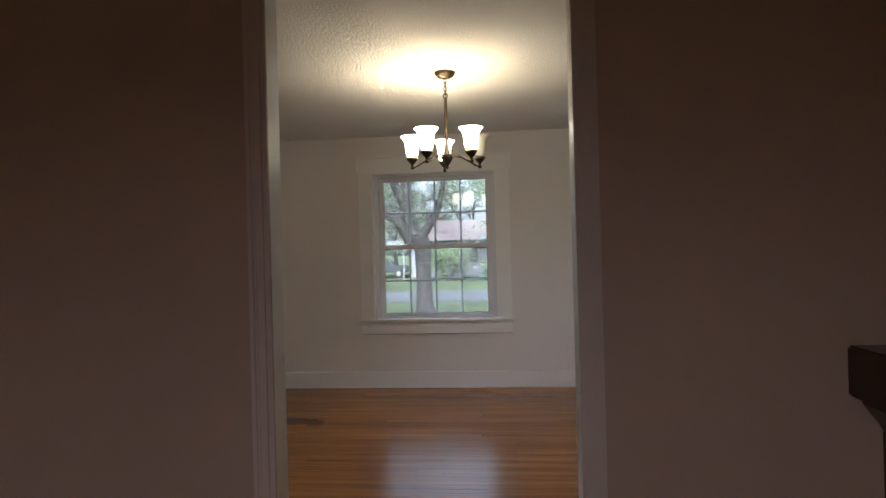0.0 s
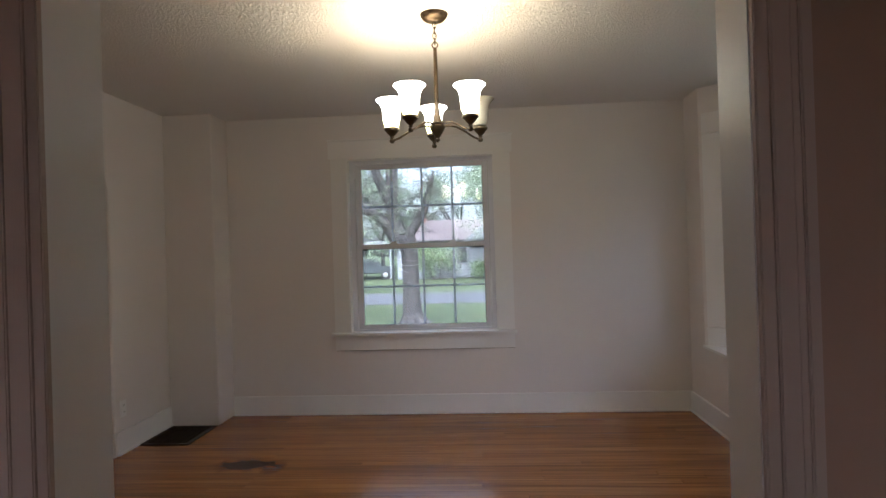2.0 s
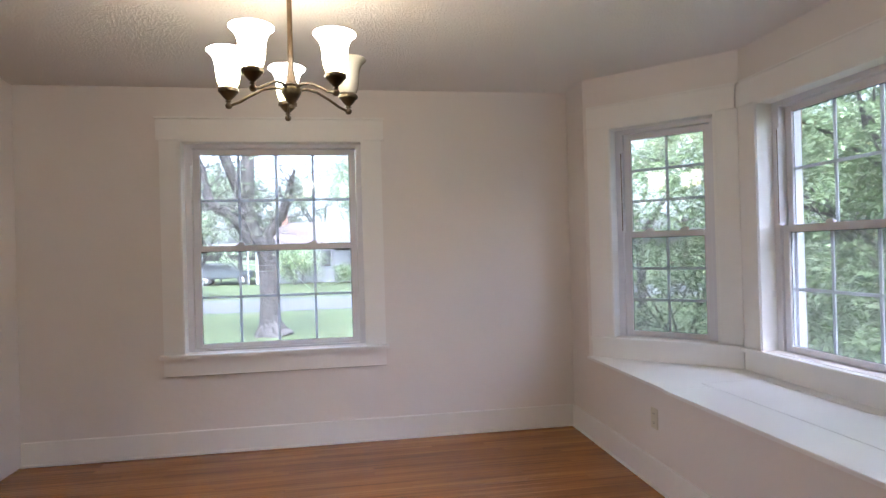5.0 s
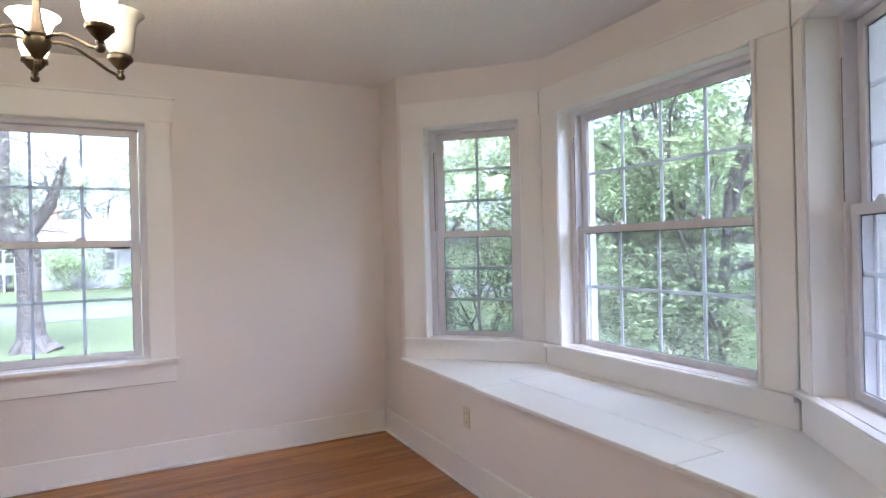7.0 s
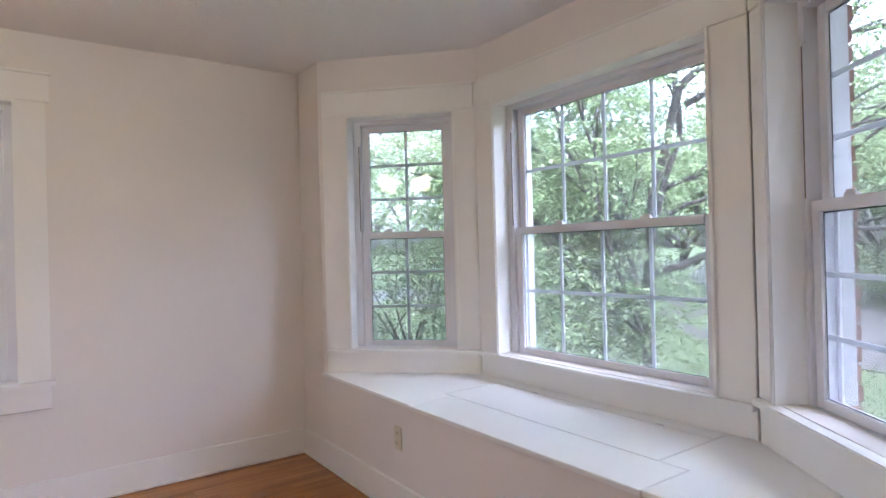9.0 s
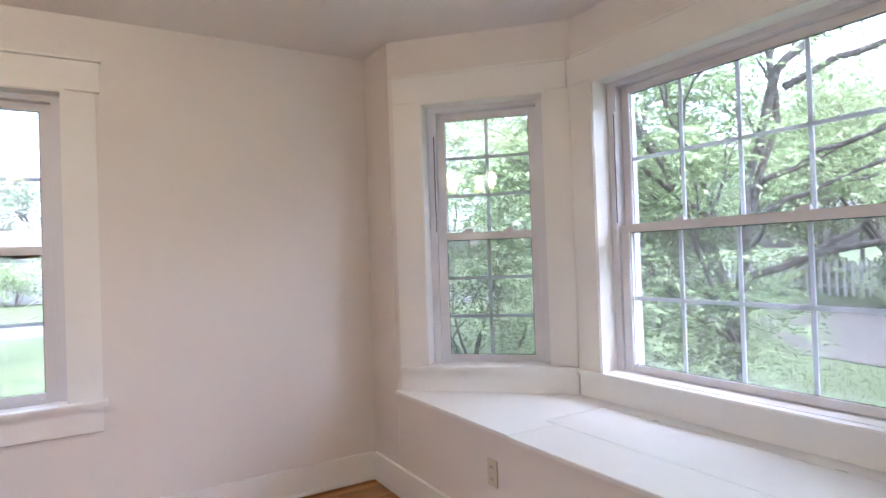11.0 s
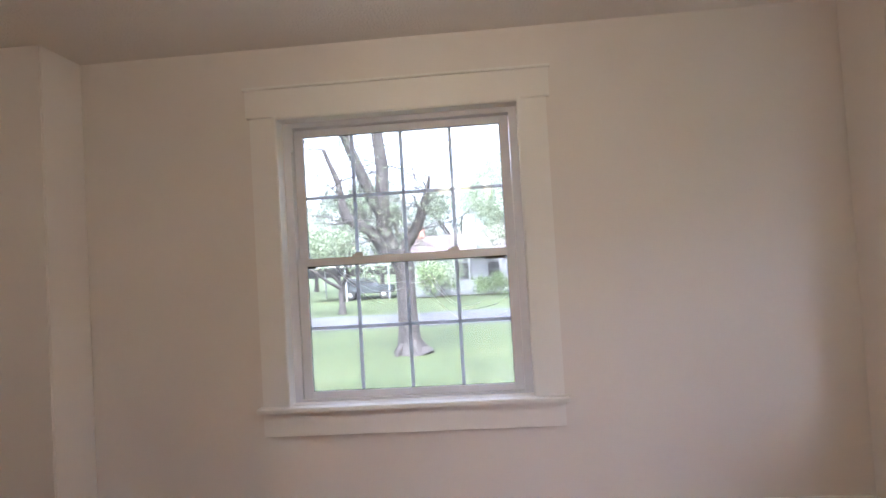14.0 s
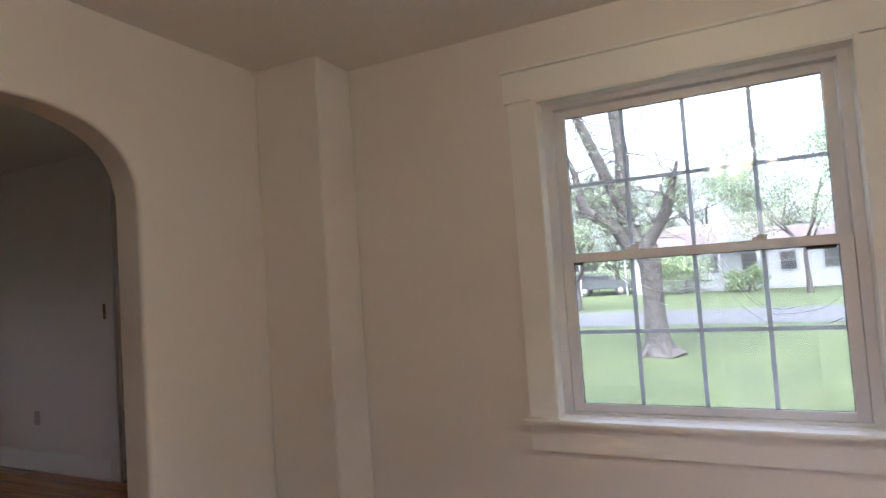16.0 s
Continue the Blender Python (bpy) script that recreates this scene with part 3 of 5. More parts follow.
win1 = window("window_1", north_m, W1["c"] + n_off, W1["w"], W1["z0"], W1["z1"], 4, 2, -1.172 + n_off, 0.285 + n_off, 2.24, 0.667,
              "white double-hung window with a gridded sash onto the front lawn", marks=True)
for i, (p, q, length, c, w, cols, rows, z0, side) in enumerate(BAY):
    lft = (0.03, 0.0095, 0.0115)[i]
    rgt = length - (0.0095, 0.0115, 0.03)[i]
    window(f"window_{i + 2}", along(p, q), c, w, z0, 2.015, cols, rows, lft, rgt, 2.245, z0 - 0.035, "white double-hung window of the bay, looking into greenery",
           room=False, side=side, deep=(0.02, 0.012, 0.025)[i], notch=((0, 0.014), (0.014, 0), (0, 0))[i])
    bd = structure("bay_board", Shape().box(lft + 0.001, rgt - 0.001, -0.02, -0.0005, 0.561, z0 - 0.062), TRIM, "white board between window sill and bench", bevel=0.002)
    bd.matrix_world = along(p, q)

# ---- cobweb on the front window ----
web = thing("cobweb", north_m @ Matrix.Translation((W1["c"] + n_off, 0.055, 1.34)), "dusty sagging cobweb strands across the lower front window sash", "cobweb")
rnd = random.Random(77)
WEB = surface("cobweb_silk", (0.55, 0.56, 0.58), (0.7, 0.7, 0.72), 20.0, 0.9, 0.0)
for ax, az, bx, bz, sag in ((-0.33, -0.03, -0.02, -0.10, 0.03), (-0.30, -0.06, -0.02, -0.13, 0.04), (-0.02, -0.10, 0.20, -0.07, 0.02), (0.06, 0.0, 0.30, -0.26, 0.05), (0.10, -0.02, 0.36, -0.22, 0.09), (0.04, -0.05, 0.26, -0.30, 0.03), (0.26, -0.28, 0.49, -0.27, 0.03), (0.30, -0.25, 0.49, -0.20, 0.02), (-0.36, 0.0, -0.12, -0.20, 0.03)):
    pts = []
    for k in range(9):
        u = k / 8
        pts.append((ax + (bx - ax) * u, rnd.uniform(-0.002, 0.002), az + (bz - az) * u - sag * 4 * u * (1 - u) + rnd.uniform(-0.003, 0.003)))
    part("strand", Shape().tube(pts, [0.0009 * rnd.uniform(0.6, 1.5) for _ in pts], 4), WEB, web)

# ---- bench in the bay ----
bench = thing("window_bench", Matrix.Translation((EX, 6.75, 0)), "built-in white painted bench with a hinged hatch under bay windows", "bench")


def bench_part(name, poly, z0, z1, label="", mat=BENCHP, bevel=0.0025):
    return part(name, Shape().prism([(x - EX, y - 6.75) for x, y in poly], z0, z1), mat, bench, label, bevel=bevel)


g = 0.0006
BX = 2.333
bench_part("front_panel", [(EX - 0.002, 5.087), (EX + 0.016, 5.107), (EX + 0.016, 8.21), (EX - 0.002, 8.228)], 0.0, 0.541, mat=WALL)
bench_part("seat_board", [(1.632, 7.227 + g), (1.885 - g, 7.227 + g), (1.885 - g, 7.30 + g), (BX, 7.30 + g), (BX, 7.543), (1.652, 8.226), (1.632, 8.226)], 0.542, 0.560, "white seat board with a worn edge")
bench_part("seat_board", [(1.638, 5.975 + g), (1.885 - g, 5.975 + g), (1.885 - g, 7.227 - g), (1.622, 7.227 - g)], 0.541, 0.5605)
bench_part("hatch_lid", [(1.885 + g, 6.085 + g), (2.228 - g, 6.085 + g), (2.228 - g, 7.30 - g), (1.885 + g, 7.30 - g)], 0.5415, 0.5600, "hinged hatch in the bench top")
bench_part("seat_board", [(2.228 + g, 6.085 + g), (BX, 6.085 + g), (BX, 7.30 - g), (2.228 + g, 7.30 - g)], 0.5415, 0.5602)
bench_part("seat_board", [(1.644, 5.087), (1.652, 5.087), (BX, 5.962), (BX, 6.085 - g), (1.885 + g, 6.085 - g), (1.885 + g, 5.975 - g), (1.643, 5.975 - g)], 0.542, 0.5598)
for hy in (7.02, 6.32):
    bench_part("hinge", [(2.218, hy - 0.03), (2.238, hy - 0.03), (2.238, hy + 0.03), (2.218, hy + 0.03)], 0.5601, 0.5618, "small painted-over hinge", bevel=0.0005)
    bench_part("hinge_gap", [(2.2265, hy - 0.024), (2.2295, hy - 0.024), (2.2295, hy + 0.012), (2.2265, hy + 0.012)], 0.5619, 0.5623, mat=DARKGAP, bevel=0)
bench_part("bench_floor", [(EX + 0.02, 5.15), (BX - 0.03, 6.0), (BX - 0.03, 7.5), (EX + 0.02, 8.18)], 0.50, 0.53, mat=DARKGAP, bevel=0)

# dark slits where the bay boards have opened
structure("trim_gap", Shape().box(2.3275, 2.3345, 5.948, 5.972, 0.71, 2.243), DARKGAP)
structure("corner_bead", Shape().box(2.318, 2.3335, 7.525, 7.562, 0.70, 2.235), TRIM, bevel=0.003)


# ---- baseboards ----
def baseboard(p, q, label="white painted baseboard with a shoe moulding"):
    """Along a wall whose inner face runs from p to q with the room on the right."""
    length = math.dist(p, q)
    ob = structure("baseboard", Shape().box(0, length, -0.018, -0.0005, 0.0, 0.156), TRIM, label, bevel=0.003)
    ob.matrix_world = along(p, q)
    sh = structure("shoe_moulding", Shape().box(0, length, -0.03, -0.0185, 0.0, 0.018), TRIM, "", bevel=0.004)
    sh.matrix_world = along(p, q)


baseboard((-2.043, NY), (EX - 0.019, NY))
baseboard((EX - 0.002, NY - 0.019), (EX - 0.002, SY1 + 0.03))
baseboard((WX, AY1 + 0.002), (WX, 8.253))
baseboard((WX - ARCH_THICK - 0.001, AY1), (WX + 0.018, AY1))
baseboard((WX, SY1 + 0.02), (WX, AY0 - 0.002))
baseboard((-6.58, LY), (DOOR_X0 - 0.12, LY))
baseboard((EX - 0.03, SY1), (D1 + 0.022, SY1))
baseboard((D0 - 0.10, SY1), (WX + 0.03, SY1))

# ---- cased doorway ----
dt = new("doorway_casing")
tagged(dt, "white painted cased doorway with fluted casing", kind="structure")
part("jamb", Shape().box(D0 - 0.02, D0, SY0 - 0.008, SY1 + 0.004, 0, DH), TRIM, dt)
part("jamb", Shape().box(D1, D1 + 0.02, SY0 - 0.008, SY1 + 0.004, 0, DH), TRIM, dt)
part("head_jamb", Shape().box(D0 - 0.02, D1 + 0.02, SY0 - 0.008, SY1 + 0.004, DH, DH + 0.02), TRIM, dt)


def fluted(x0, sign):
    s = Shape()
    for a, b, d in ((0.0, 0.016, 0.0115), (0.016, 0.038, 0.0155), (0.038, 0.048, 0.0115), (0.048, 0.062, 0.0145)):
        s.box(x0 + sign * a, x0 + sign * b, SY0 - 0.008 - d, SY0 - 0.0083, 0, DH + 0.06)
    return s


# Hall-side casings take the darkened trim; their shade is in the colour
part("casing", fluted(D0 + 0.020, -1), SHADED_TRIM, dt, "fluted side casing", bevel=0.0018)
part("casing", fluted(D1 + 0.001, 1), SHADED_TRIM, dt, "fluted side casing", bevel=0.0018)
part("head_casing", Shape().box(D0 - 0.001, D1 + 0.001, SY0 - 0.026, SY0 - 0.0083, DH + 0.002, DH + 0.06), SHADED_TRIM, dt, bevel=0.003)
for x0, x1 in ((D0 - 0.095, D0 - 0.003),):
    part("casing", Shape().box(x0, x1, SY1 + 0.0045, SY1 + 0.064, 0.18, DH + 0.09), TRIM, dt, bevel=0.002)
    part("plinth_block", Shape().box(x0, x1, SY1 + 0.0045, SY1 + 0.075, 0.0, 0.179), TRIM, dt, bevel=0.002)


# ---- chandelier ----
def chandelier():
    cx, cy = -0.141, 6.60
    ch = thing("chandelier", Matrix.Translation((cx, cy, H)), "bronze five-arm ceiling chandelier with frosted bell shades, one unlit", "chandelier")
    part("canopy", Shape().lathe([(0.02, -0.040), (0.045, -0.032), (0.058, -0.02), (0.065, -0.008), (0.066, -0.0005)], 28), BRONZE, ch, smooth=True)
    for i in range(4):
        s = Shape()
        pts = [(0.009 * math.cos(a), 0, 0.017 * math.sin(a)) for a in [2 * math.pi * k / 12 for k in range(13)]]
        s.tube(pts, [0.0022] * 13, 6)
        link = part("chain_link", s, BRONZE, ch, smooth=True)
        link.matrix_basis = pose(0, 0, -0.052 - i * 0.026, 0, 0, 90 * (i % 2) + 20)
    part("cord", Shape().tube([(0, 0, -0.03), (0.003, 0, -0.09), (0, 0, -0.15)], [0.0018] * 3, 6), BRONZE, ch)
    part("loop", Shape().tube([(0.014 * math.cos(a), 0, -0.148 + 0.014 * math.sin(a)) for a in [2 * math.pi * k / 14 for k in range(15)]], [0.003] * 15, 6), BRONZE, ch, smooth=True)
    part("rod", Shape().lathe([(0.006, -0.162), (0.009, -0.166), (0.009, -0.19), (0.0095, -0.37), (0.0105, -0.42), (0.012, -0.428), (0.010, -0.435), (0.013, -0.47), (0.020, -0.505), (0.026, -0.52)][::-1], 16), BRONZE, ch, smooth=True)
    part("hub", Shape().lathe([(0.002, -0.612), (0.010, -0.606), (0.011, -0.598), (0.007, -0.592), (0.016, -0.582), (0.030, -0.56), (0.036, -0.548), (0.036, -0.535), (0.030, -0.53), (0.034, -0.524), (0.026, -0.52)], 20), BRONZE, ch, smooth=True)
    for i in range(5):
        th = radians(45 + 72 * i)
        dx, dy = math.sin(th), -math.cos(th)
        lit = i != 1
        arm_pts = [(0.03, -0.535), (0.06, -0.528), (0.10, -0.533), (0.15, -0.556), (0.19, -0.578), (0.221, -0.588), (0.228, -0.58)]
        part("arm", Shape().tube([(r * dx, r * dy, z) for r, z in arm_pts], [0.0055, 0.0055, 0.005, 0.005, 0.005, 0.005, 0.005], 10), BRONZE, ch, smooth=True)
        cup = part("cup", Shape().lathe([(0.002, -0.601), (0.008, -0.599), (0.0125, -0.593), (0.0125, -0.586), (0.008, -0.580), (0.006, -0.577), (0.0105, -0.575), (0.0105, -0.572), (0.007, -0.570), (0.012, -0.565), (0.021, -0.556), (0.028, -0.547), (0.031, -0.542), (0.036, -0.540), (0.037, -0.534), (0.036, -0.528), (0.034, -0.526)], 20, 0, 0), BRONZE, ch, smooth=True)
        cup.location = (0.228 * dx, 0.228 * dy, 0)
        prof = [(0.031, 0.0), (0.038, 0.016), (0.042, 0.04), (0.0435, 0.07), (0.048, 0.095), (0.057, 0.113), (0.069, 0.124), (0.0725, 0.128)]
        inner = [(r - 0.004, z + 0.001) for r, z in prof[::-1]]
        s = Shape()
        full = prof + [(0.071, 0.1305)] + inner
        s.lathe(full, 28)
        s.f = s.f[:-2]
        sh = part("shade", s, SHADE_ON if lit else SHADE_OFF, ch, "glowing frosted bell shade" if lit else "unlit frosted bell shade", smooth=True)
        sh.location = (0.228 * dx, 0.228 * dy, -0.520)
        part("bulb", Shape().lathe([(0.012, 0.004), (0.013, 0.03), (0.024, 0.05), (0.028, 0.068), (0.022, 0.088), (0.008, 0.096)], 14), SHADE_ON if lit else SHADE_OFF, sh, smooth=True)
        if lit:
            ld = bpy.data.lights.new("bulb_light", "POINT")
            ld.energy, ld.color, ld.shadow_soft_size = BULB_WATTS, (1.0, 0.69, 0.30), 0.05
            lo = new("bulb_light", ld)
            lo.location = (cx + 0.232 * dx, cy + 0.232 * dy, H - 0.524 + 0.118)


chandelier()


# ---- small fittings ----
def outlet(name, m, label, category="electrical outlet", mat=IVORY, switch=False):
    o = thing(name, m, label, category)
    part("cover_plate", Shape().box(-0.035, 0.035, -0.006, -0.0005, -0.057, 0.057), mat, o, bevel=0.003)
    if switch:
        part("toggle", Shape().box(-0.005, 0.005, -0.016, -0.0065, -0.012, 0.012), mat, o, bevel=0.001)
    else:
        for z in (-0.024, 0.024):
            sock = part("socket", Shape().box(-0.016, 0.016, -0.0085, -0.0065, z - 0.014, z + 0.014), mat, o, bevel=0.001)
            part("slot", Shape().box(-0.008, -0.005, -0.0092, -0.0088, z - 0.005, z + 0.006).box(0.005, 0.008, -0.0092, -0.0088, z - 0.005, z + 0.006), DARKGAP, sock)
    return o


outlet("wall_outlet", Matrix.Translation((EX - 0.002, 7.367, 0.372)) @ Matrix.Rotation(radians(-90), 4, "Z"), "ivory duplex outlet on the bench front")
outlet("wall_outlet", Matrix.Translation((WX, 7.657, 0.30)) @ Matrix.Rotation(radians(90), 4, "Z"), "white outlet cover beside the arch", mat=TRIM)
outlet("wall_outlet", Matrix.Translation((-5.42, LY, 0.41)), "small outlet low on the living room wall", mat=DOORP)
outlet("light_switch", Matrix.Translation((-4.50, LY, 1.235)), "dull brass switch plate beside the front door", "light switch", mat=BRONZE, switch=True)

# floor grate
gr = thing("floor_grate", Matrix.Translation((-2.235, 8.0, 0)), "dark iron floor return-air grate in a wooden surround by the chase", "floor vent")
part("surround", Shape().box(-0.185, 0.178, -0.205, -0.175, -0.01, 0.008).box(-0.185, 0.178, 0.205, 0.235, -0.01, 0.008).box(-0.185, -0.155, -0.175, 0.205, -0.01, 0.008).box(0.148, 0.178, -0.175, 0.205, -0.01, 0.008), IRON, gr, bevel=0.002)
part("pan", Shape().box(-0.154, 0.147, -0.174, 0.204, -0.014, -0.010), DARKGAP, gr)
for i in range(14):
    y = -0.16 + i * 0.0265
    part("slat", Shape().box(-0.154, 0.147, y, y + 0.004, -0.010, 0.003), IRON, gr)
for i in range(5):
    x = -0.10 + i * 0.05
    part("cross_bar", Shape().box(x, x + 0.003, -0.174, 0.204, -0.009, 0.0015), IRON, gr)


# ---- front door ----
def front_door():
    d = new("door_1")
    d.location = (DOOR_X0, LY + 0.04, 0)
    tagged(d, "closed painted front door with six small panes at the top", kind="structure")
    w = DOOR_X1 - DOOR_X0 - 0.004
    s = Shape()
    s.box(0, 0.11, 0, 0.044, 0.012, 2.13).box(w - 0.11, w, 0, 0.044, 0.012, 2.13)
    s.box(0.11, w - 0.11, 0, 0.044, 2.052, 2.13).box(0.11, w - 0.11, 0, 0.044, 1.27, 1.39)
    s.box(0.11, w - 0.11, 0, 0.044, 0.012, 0.22)
    part("door_leaf", s, DOORP, d, bevel=0.002)
    part("door_panel", Shape().box(0.11, w - 0.11, 0.014, 0.032, 0.22, 1.27), DOORP, d, bevel=0.003)
    n = 3
    pw = (w - 0.22) / n
    for i in range(1, n):
        part("muntin", Shape().box(0.11 + pw * i - 0.011, 0.11 + pw * i + 0.011, 0.004, 0.04, 1.39, 2.052), DOORP, d)
    for i in range(n):
        part("muntin", Shape().box(0.11 + pw * i + 0.012, 0.11 + pw * (i + 1) - 0.012, 0.004, 0.04, 1.710, 1.732), DOORP, d)
        for a, b in ((1.39, 1.71), (1.732, 2.052)):
            p = part("pane", Shape().box(0.11 + pw * i + 0.0005, 0.11 + pw * (i + 1) - 0.0005, 0.02, 0.024, a, b), GLASS, d)
            p.visible_shadow = False
    kn = part("door_knob", Shape().lathe([(0.026, 0.0), (0.026, 0.006), (0.010, 0.010), (0.010, 0.035), (0.026, 0.044), (0.028, 0.058), (0.018, 0.068)], 18), BRASS, d, "worn brass knob", smooth=True)
    kn.matrix_basis = pose(0.115, -0.0005, 1.04, 90)
    db = part("deadbolt", Shape().lathe([(0.03, 0.0), (0.03, 0.010), (0.022, 0.014), (0.008, 0.015), (0.006, 0.03)], 18).box(-0.012, 0.012, -0.004, 0.004, 0.02, 0.035), BRASS, d, "brass deadbolt", smooth=True)
    db.matrix_basis = pose(0.09, -0.0005, 1.17, 90)
    fr = new("door_casing")
    fr.location = (0, LY, 0)
    tagged(fr, "painted casing of the front door", kind="structure")
    part("casing", Shape().box(DOOR_X0 - 0.12, DOOR_X0 - 0.02, -0.02, -0.0005, 0, 2.17), WALL, fr, bevel=0.003)
    part("casing", Shape().box(DOOR_X1 + 0.02, DOOR_X1 + 0.12, -0.02, -0.0005, 0, 2.17), WALL, fr, bevel=0.003)
    part("head_casing", Shape().box(DOOR_X0 - 0.13, DOOR_X1 + 0.13, -0.022, -0.0005, 2.171, 2.30), WALL, fr, bevel=0.003)
    part("jamb", Shape().box(DOOR_X0 - 0.0195, DOOR_X0 - 0.001, 0.0, 0.12, 0.012, 2.135), WALL, fr)
    part("jamb", Shape().box(DOOR_X1 - 0.003, DOOR_X1 + 0.0195, 0.0, 0.12, 0.012, 2.135), WALL, fr)
    part("head_jamb", Shape().box(DOOR_X0 - 0.0195, DOOR_X1 + 0.0195, 0.0, 0.12, 2.136, 2.1695), WALL, fr)
    part("threshold", Shape().box(DOOR_X0 - 0.02, DOOR_X1 + 0.02, 0.0, 0.2, -0.02, 0.010), DARKWOOD, fr)


front_door()
structure("wall_rail", Shape().box(-6.5, DOOR_X0 - 0.125, LY - 0.006, LY - 0.0005, 1.047, 1.063), WALL, "thin painted rail on the living room wall", bevel=0.001)

# ---- mantelpiece behind the doorway wall ----
mp = thing("mantelpiece", Matrix.Translation((1.665, SY0, 0)), "dark-stained wooden mantelpiece against the unlit wall", "mantelpiece")
part("shelf", Shape().box(-0.62, 0.62, -0.18, -0.001, 0.915, 1.045), DARKWOOD, mp, bevel=0.006)
for x in (-0.54, 0.42):
    br = Shape()
    zs = [(0.914, 0.05, 0.16), (0.895, 0.045, 0.155), (0.87, 0.028, 0.14), (0.845, 0.008, 0.125), (0.83, 0.0, 0.12)]
    for (za, ea, da), (zb, eb, db) in zip(zs, zs[1:]):
        br.add([(x - ea, -da, za), (x + 0.12 + ea, -da, za), (x + 0.12 + eb, -db, zb), (x - eb, -db, zb), (x - ea, -0.001, za), (x + 0.12 + ea, -0.001, za), (x + 0.12 + eb, -0.001, zb), (x - eb, -0.001, zb)],
               [(0, 3, 2, 1), (0, 4, 7, 3), (1, 2, 6, 5)])
    part("corbel", br, DARKWOOD, mp)
    part("pilaster", Shape().box(x, x + 0.12, -0.12, -0.001, 0.0, 0.83), DARKWOOD, mp, bevel=0.004)
part("frieze", Shape().box(-0.419, 0.419, -0.1, -0.001, 0.0, 0.914), DARKWOOD, mp)


# ---- outdoors ----
gs = Shape()
gs.add([(-300, -300, GROUND), (300, -300, GROUND), (300, 300, GROUND), (-300, 300, GROUND)], [(0, 1, 2, 3)])
structure("ground", gs, GRASS, "mown spring grass, pale green")
structure("road", Shape().add([(-120, 26.6, GROUND + 0.012), (120, 23.4, GROUND + 0.012), (120, 29.4, GROUND + 0.012), (-120, 32.2, GROUND + 0.012)], [(0, 1, 2, 3)]), ASPHALT, "pale grey asphalt street")
dw = Shape()
poly = [(9.9, -14), (18.5, -14), (19.5, 16), (21, 24.5), (15, 24.6), (13.2, 14.4), (10.6, 11.3), (9.9, 8)]
dw.prism(poly, GROUND - 0.05, GROUND + 0.015)
structure("driveway", dw, SHADED_GRAVEL, "bare grey gravel drive beside the house, darkened for tree shade")


def grass_blades():
    """Tufts of short mown grass on the lawn beside the house."""
    r = np.random.default_rng(90)
    x = r.uniform(2.9, 10.3, 26000)
    y = r.uniform(1.5, 12.5, 26000)
    keep = (np.sin(x * 1.7 + np.sin(y * 0.9) * 2) + np.sin(y * 2.3 + x * 0.6) + r.uniform(-2.2, 2.2, len(x))) > -0.9
    x, y = x[keep], y[keep]
    n = len(x)
    a, h, w = r.uniform(0, 2 * np.pi, n), r.uniform(0.012, 0.045, n), r.uniform(0.007, 0.015, n)
    lean = r.normal(size=(n, 2)) * 0.02
    v = np.stack([np.stack([x - w * np.cos(a), y - w * np.sin(a), np.full(n, GROUND)], 1), np.stack([x + w * np.cos(a), y + w * np.sin(a), np.full(n, GROUND)], 1),
                  np.stack([x + lean[:, 0], y + lean[:, 1], GROUND + h], 1)], 1).reshape(-1, 3)
    me = bpy.data.meshes.new("grass_blades")
    me.from_pydata(v.tolist(), [], np.arange(3 * n).reshape(-1, 3).tolist())
    me.materials.append(BLADE)
    tagged(new("grass_blades", me), "short tufts of mown spring grass", kind="stuff")


grass_blades()


def leaf_mesh(name, centres, radii, count, size, mat, seed, squash=0.8):
    """Many small pointed leaves scattered in clumps."""
    r = np.random.default_rng(seed)
    c = np.array(centres, float)
    rad = np.array(radii, float)
    wts = rad ** 2 / (rad ** 2).sum()
    idx = r.choice(len(c), count, p=wts)
    d = r.normal(size=(count, 3))
    d /= np.linalg.norm(d, axis=1)[:, None]
    pos = c[idx] + d * (rad[idx] * r.uniform(0.25, 1.0, count) ** 0.6)[:, None] * np.array([1, 1, squash])
    a = r.normal(size=(count, 3))
    a /= np.linalg.norm(a, axis=1)[:, None]
    n = r.normal(size=(count, 3)) * 0.7 + np.array([0, 0, 1.0])
    b = np.cross(a, n)
    b /= np.linalg.norm(b, axis=1)[:, None]
    s = size * r.uniform(0.6, 1.3, count)[:, None]
    v = np.stack([pos - a * s, pos + b * s * 0.42 - a * s * 0.1, pos + a * s, pos - b * s * 0.42 - a * s * 0.1], 1).reshape(-1, 3)
    me = bpy.data.meshes.new(name)
    me.vertices.add(len(v))
    me.vertices.foreach_set("co", v.astype(np.float32).ravel())
    me.loops.add(count * 4)
    me.loops.foreach_set("vertex_index", np.arange(count * 4, dtype=np.int32))
    me.polygons.add(count)
    me.polygons.foreach_set("loop_start", np.arange(0, count * 4, 4, dtype=np.int32))
    me.polygons.foreach_set("loop_total", np.full(count, 4, dtype=np.int32))
    me.materials.append(mat)
    me.update(calc_edges=True)
    return me


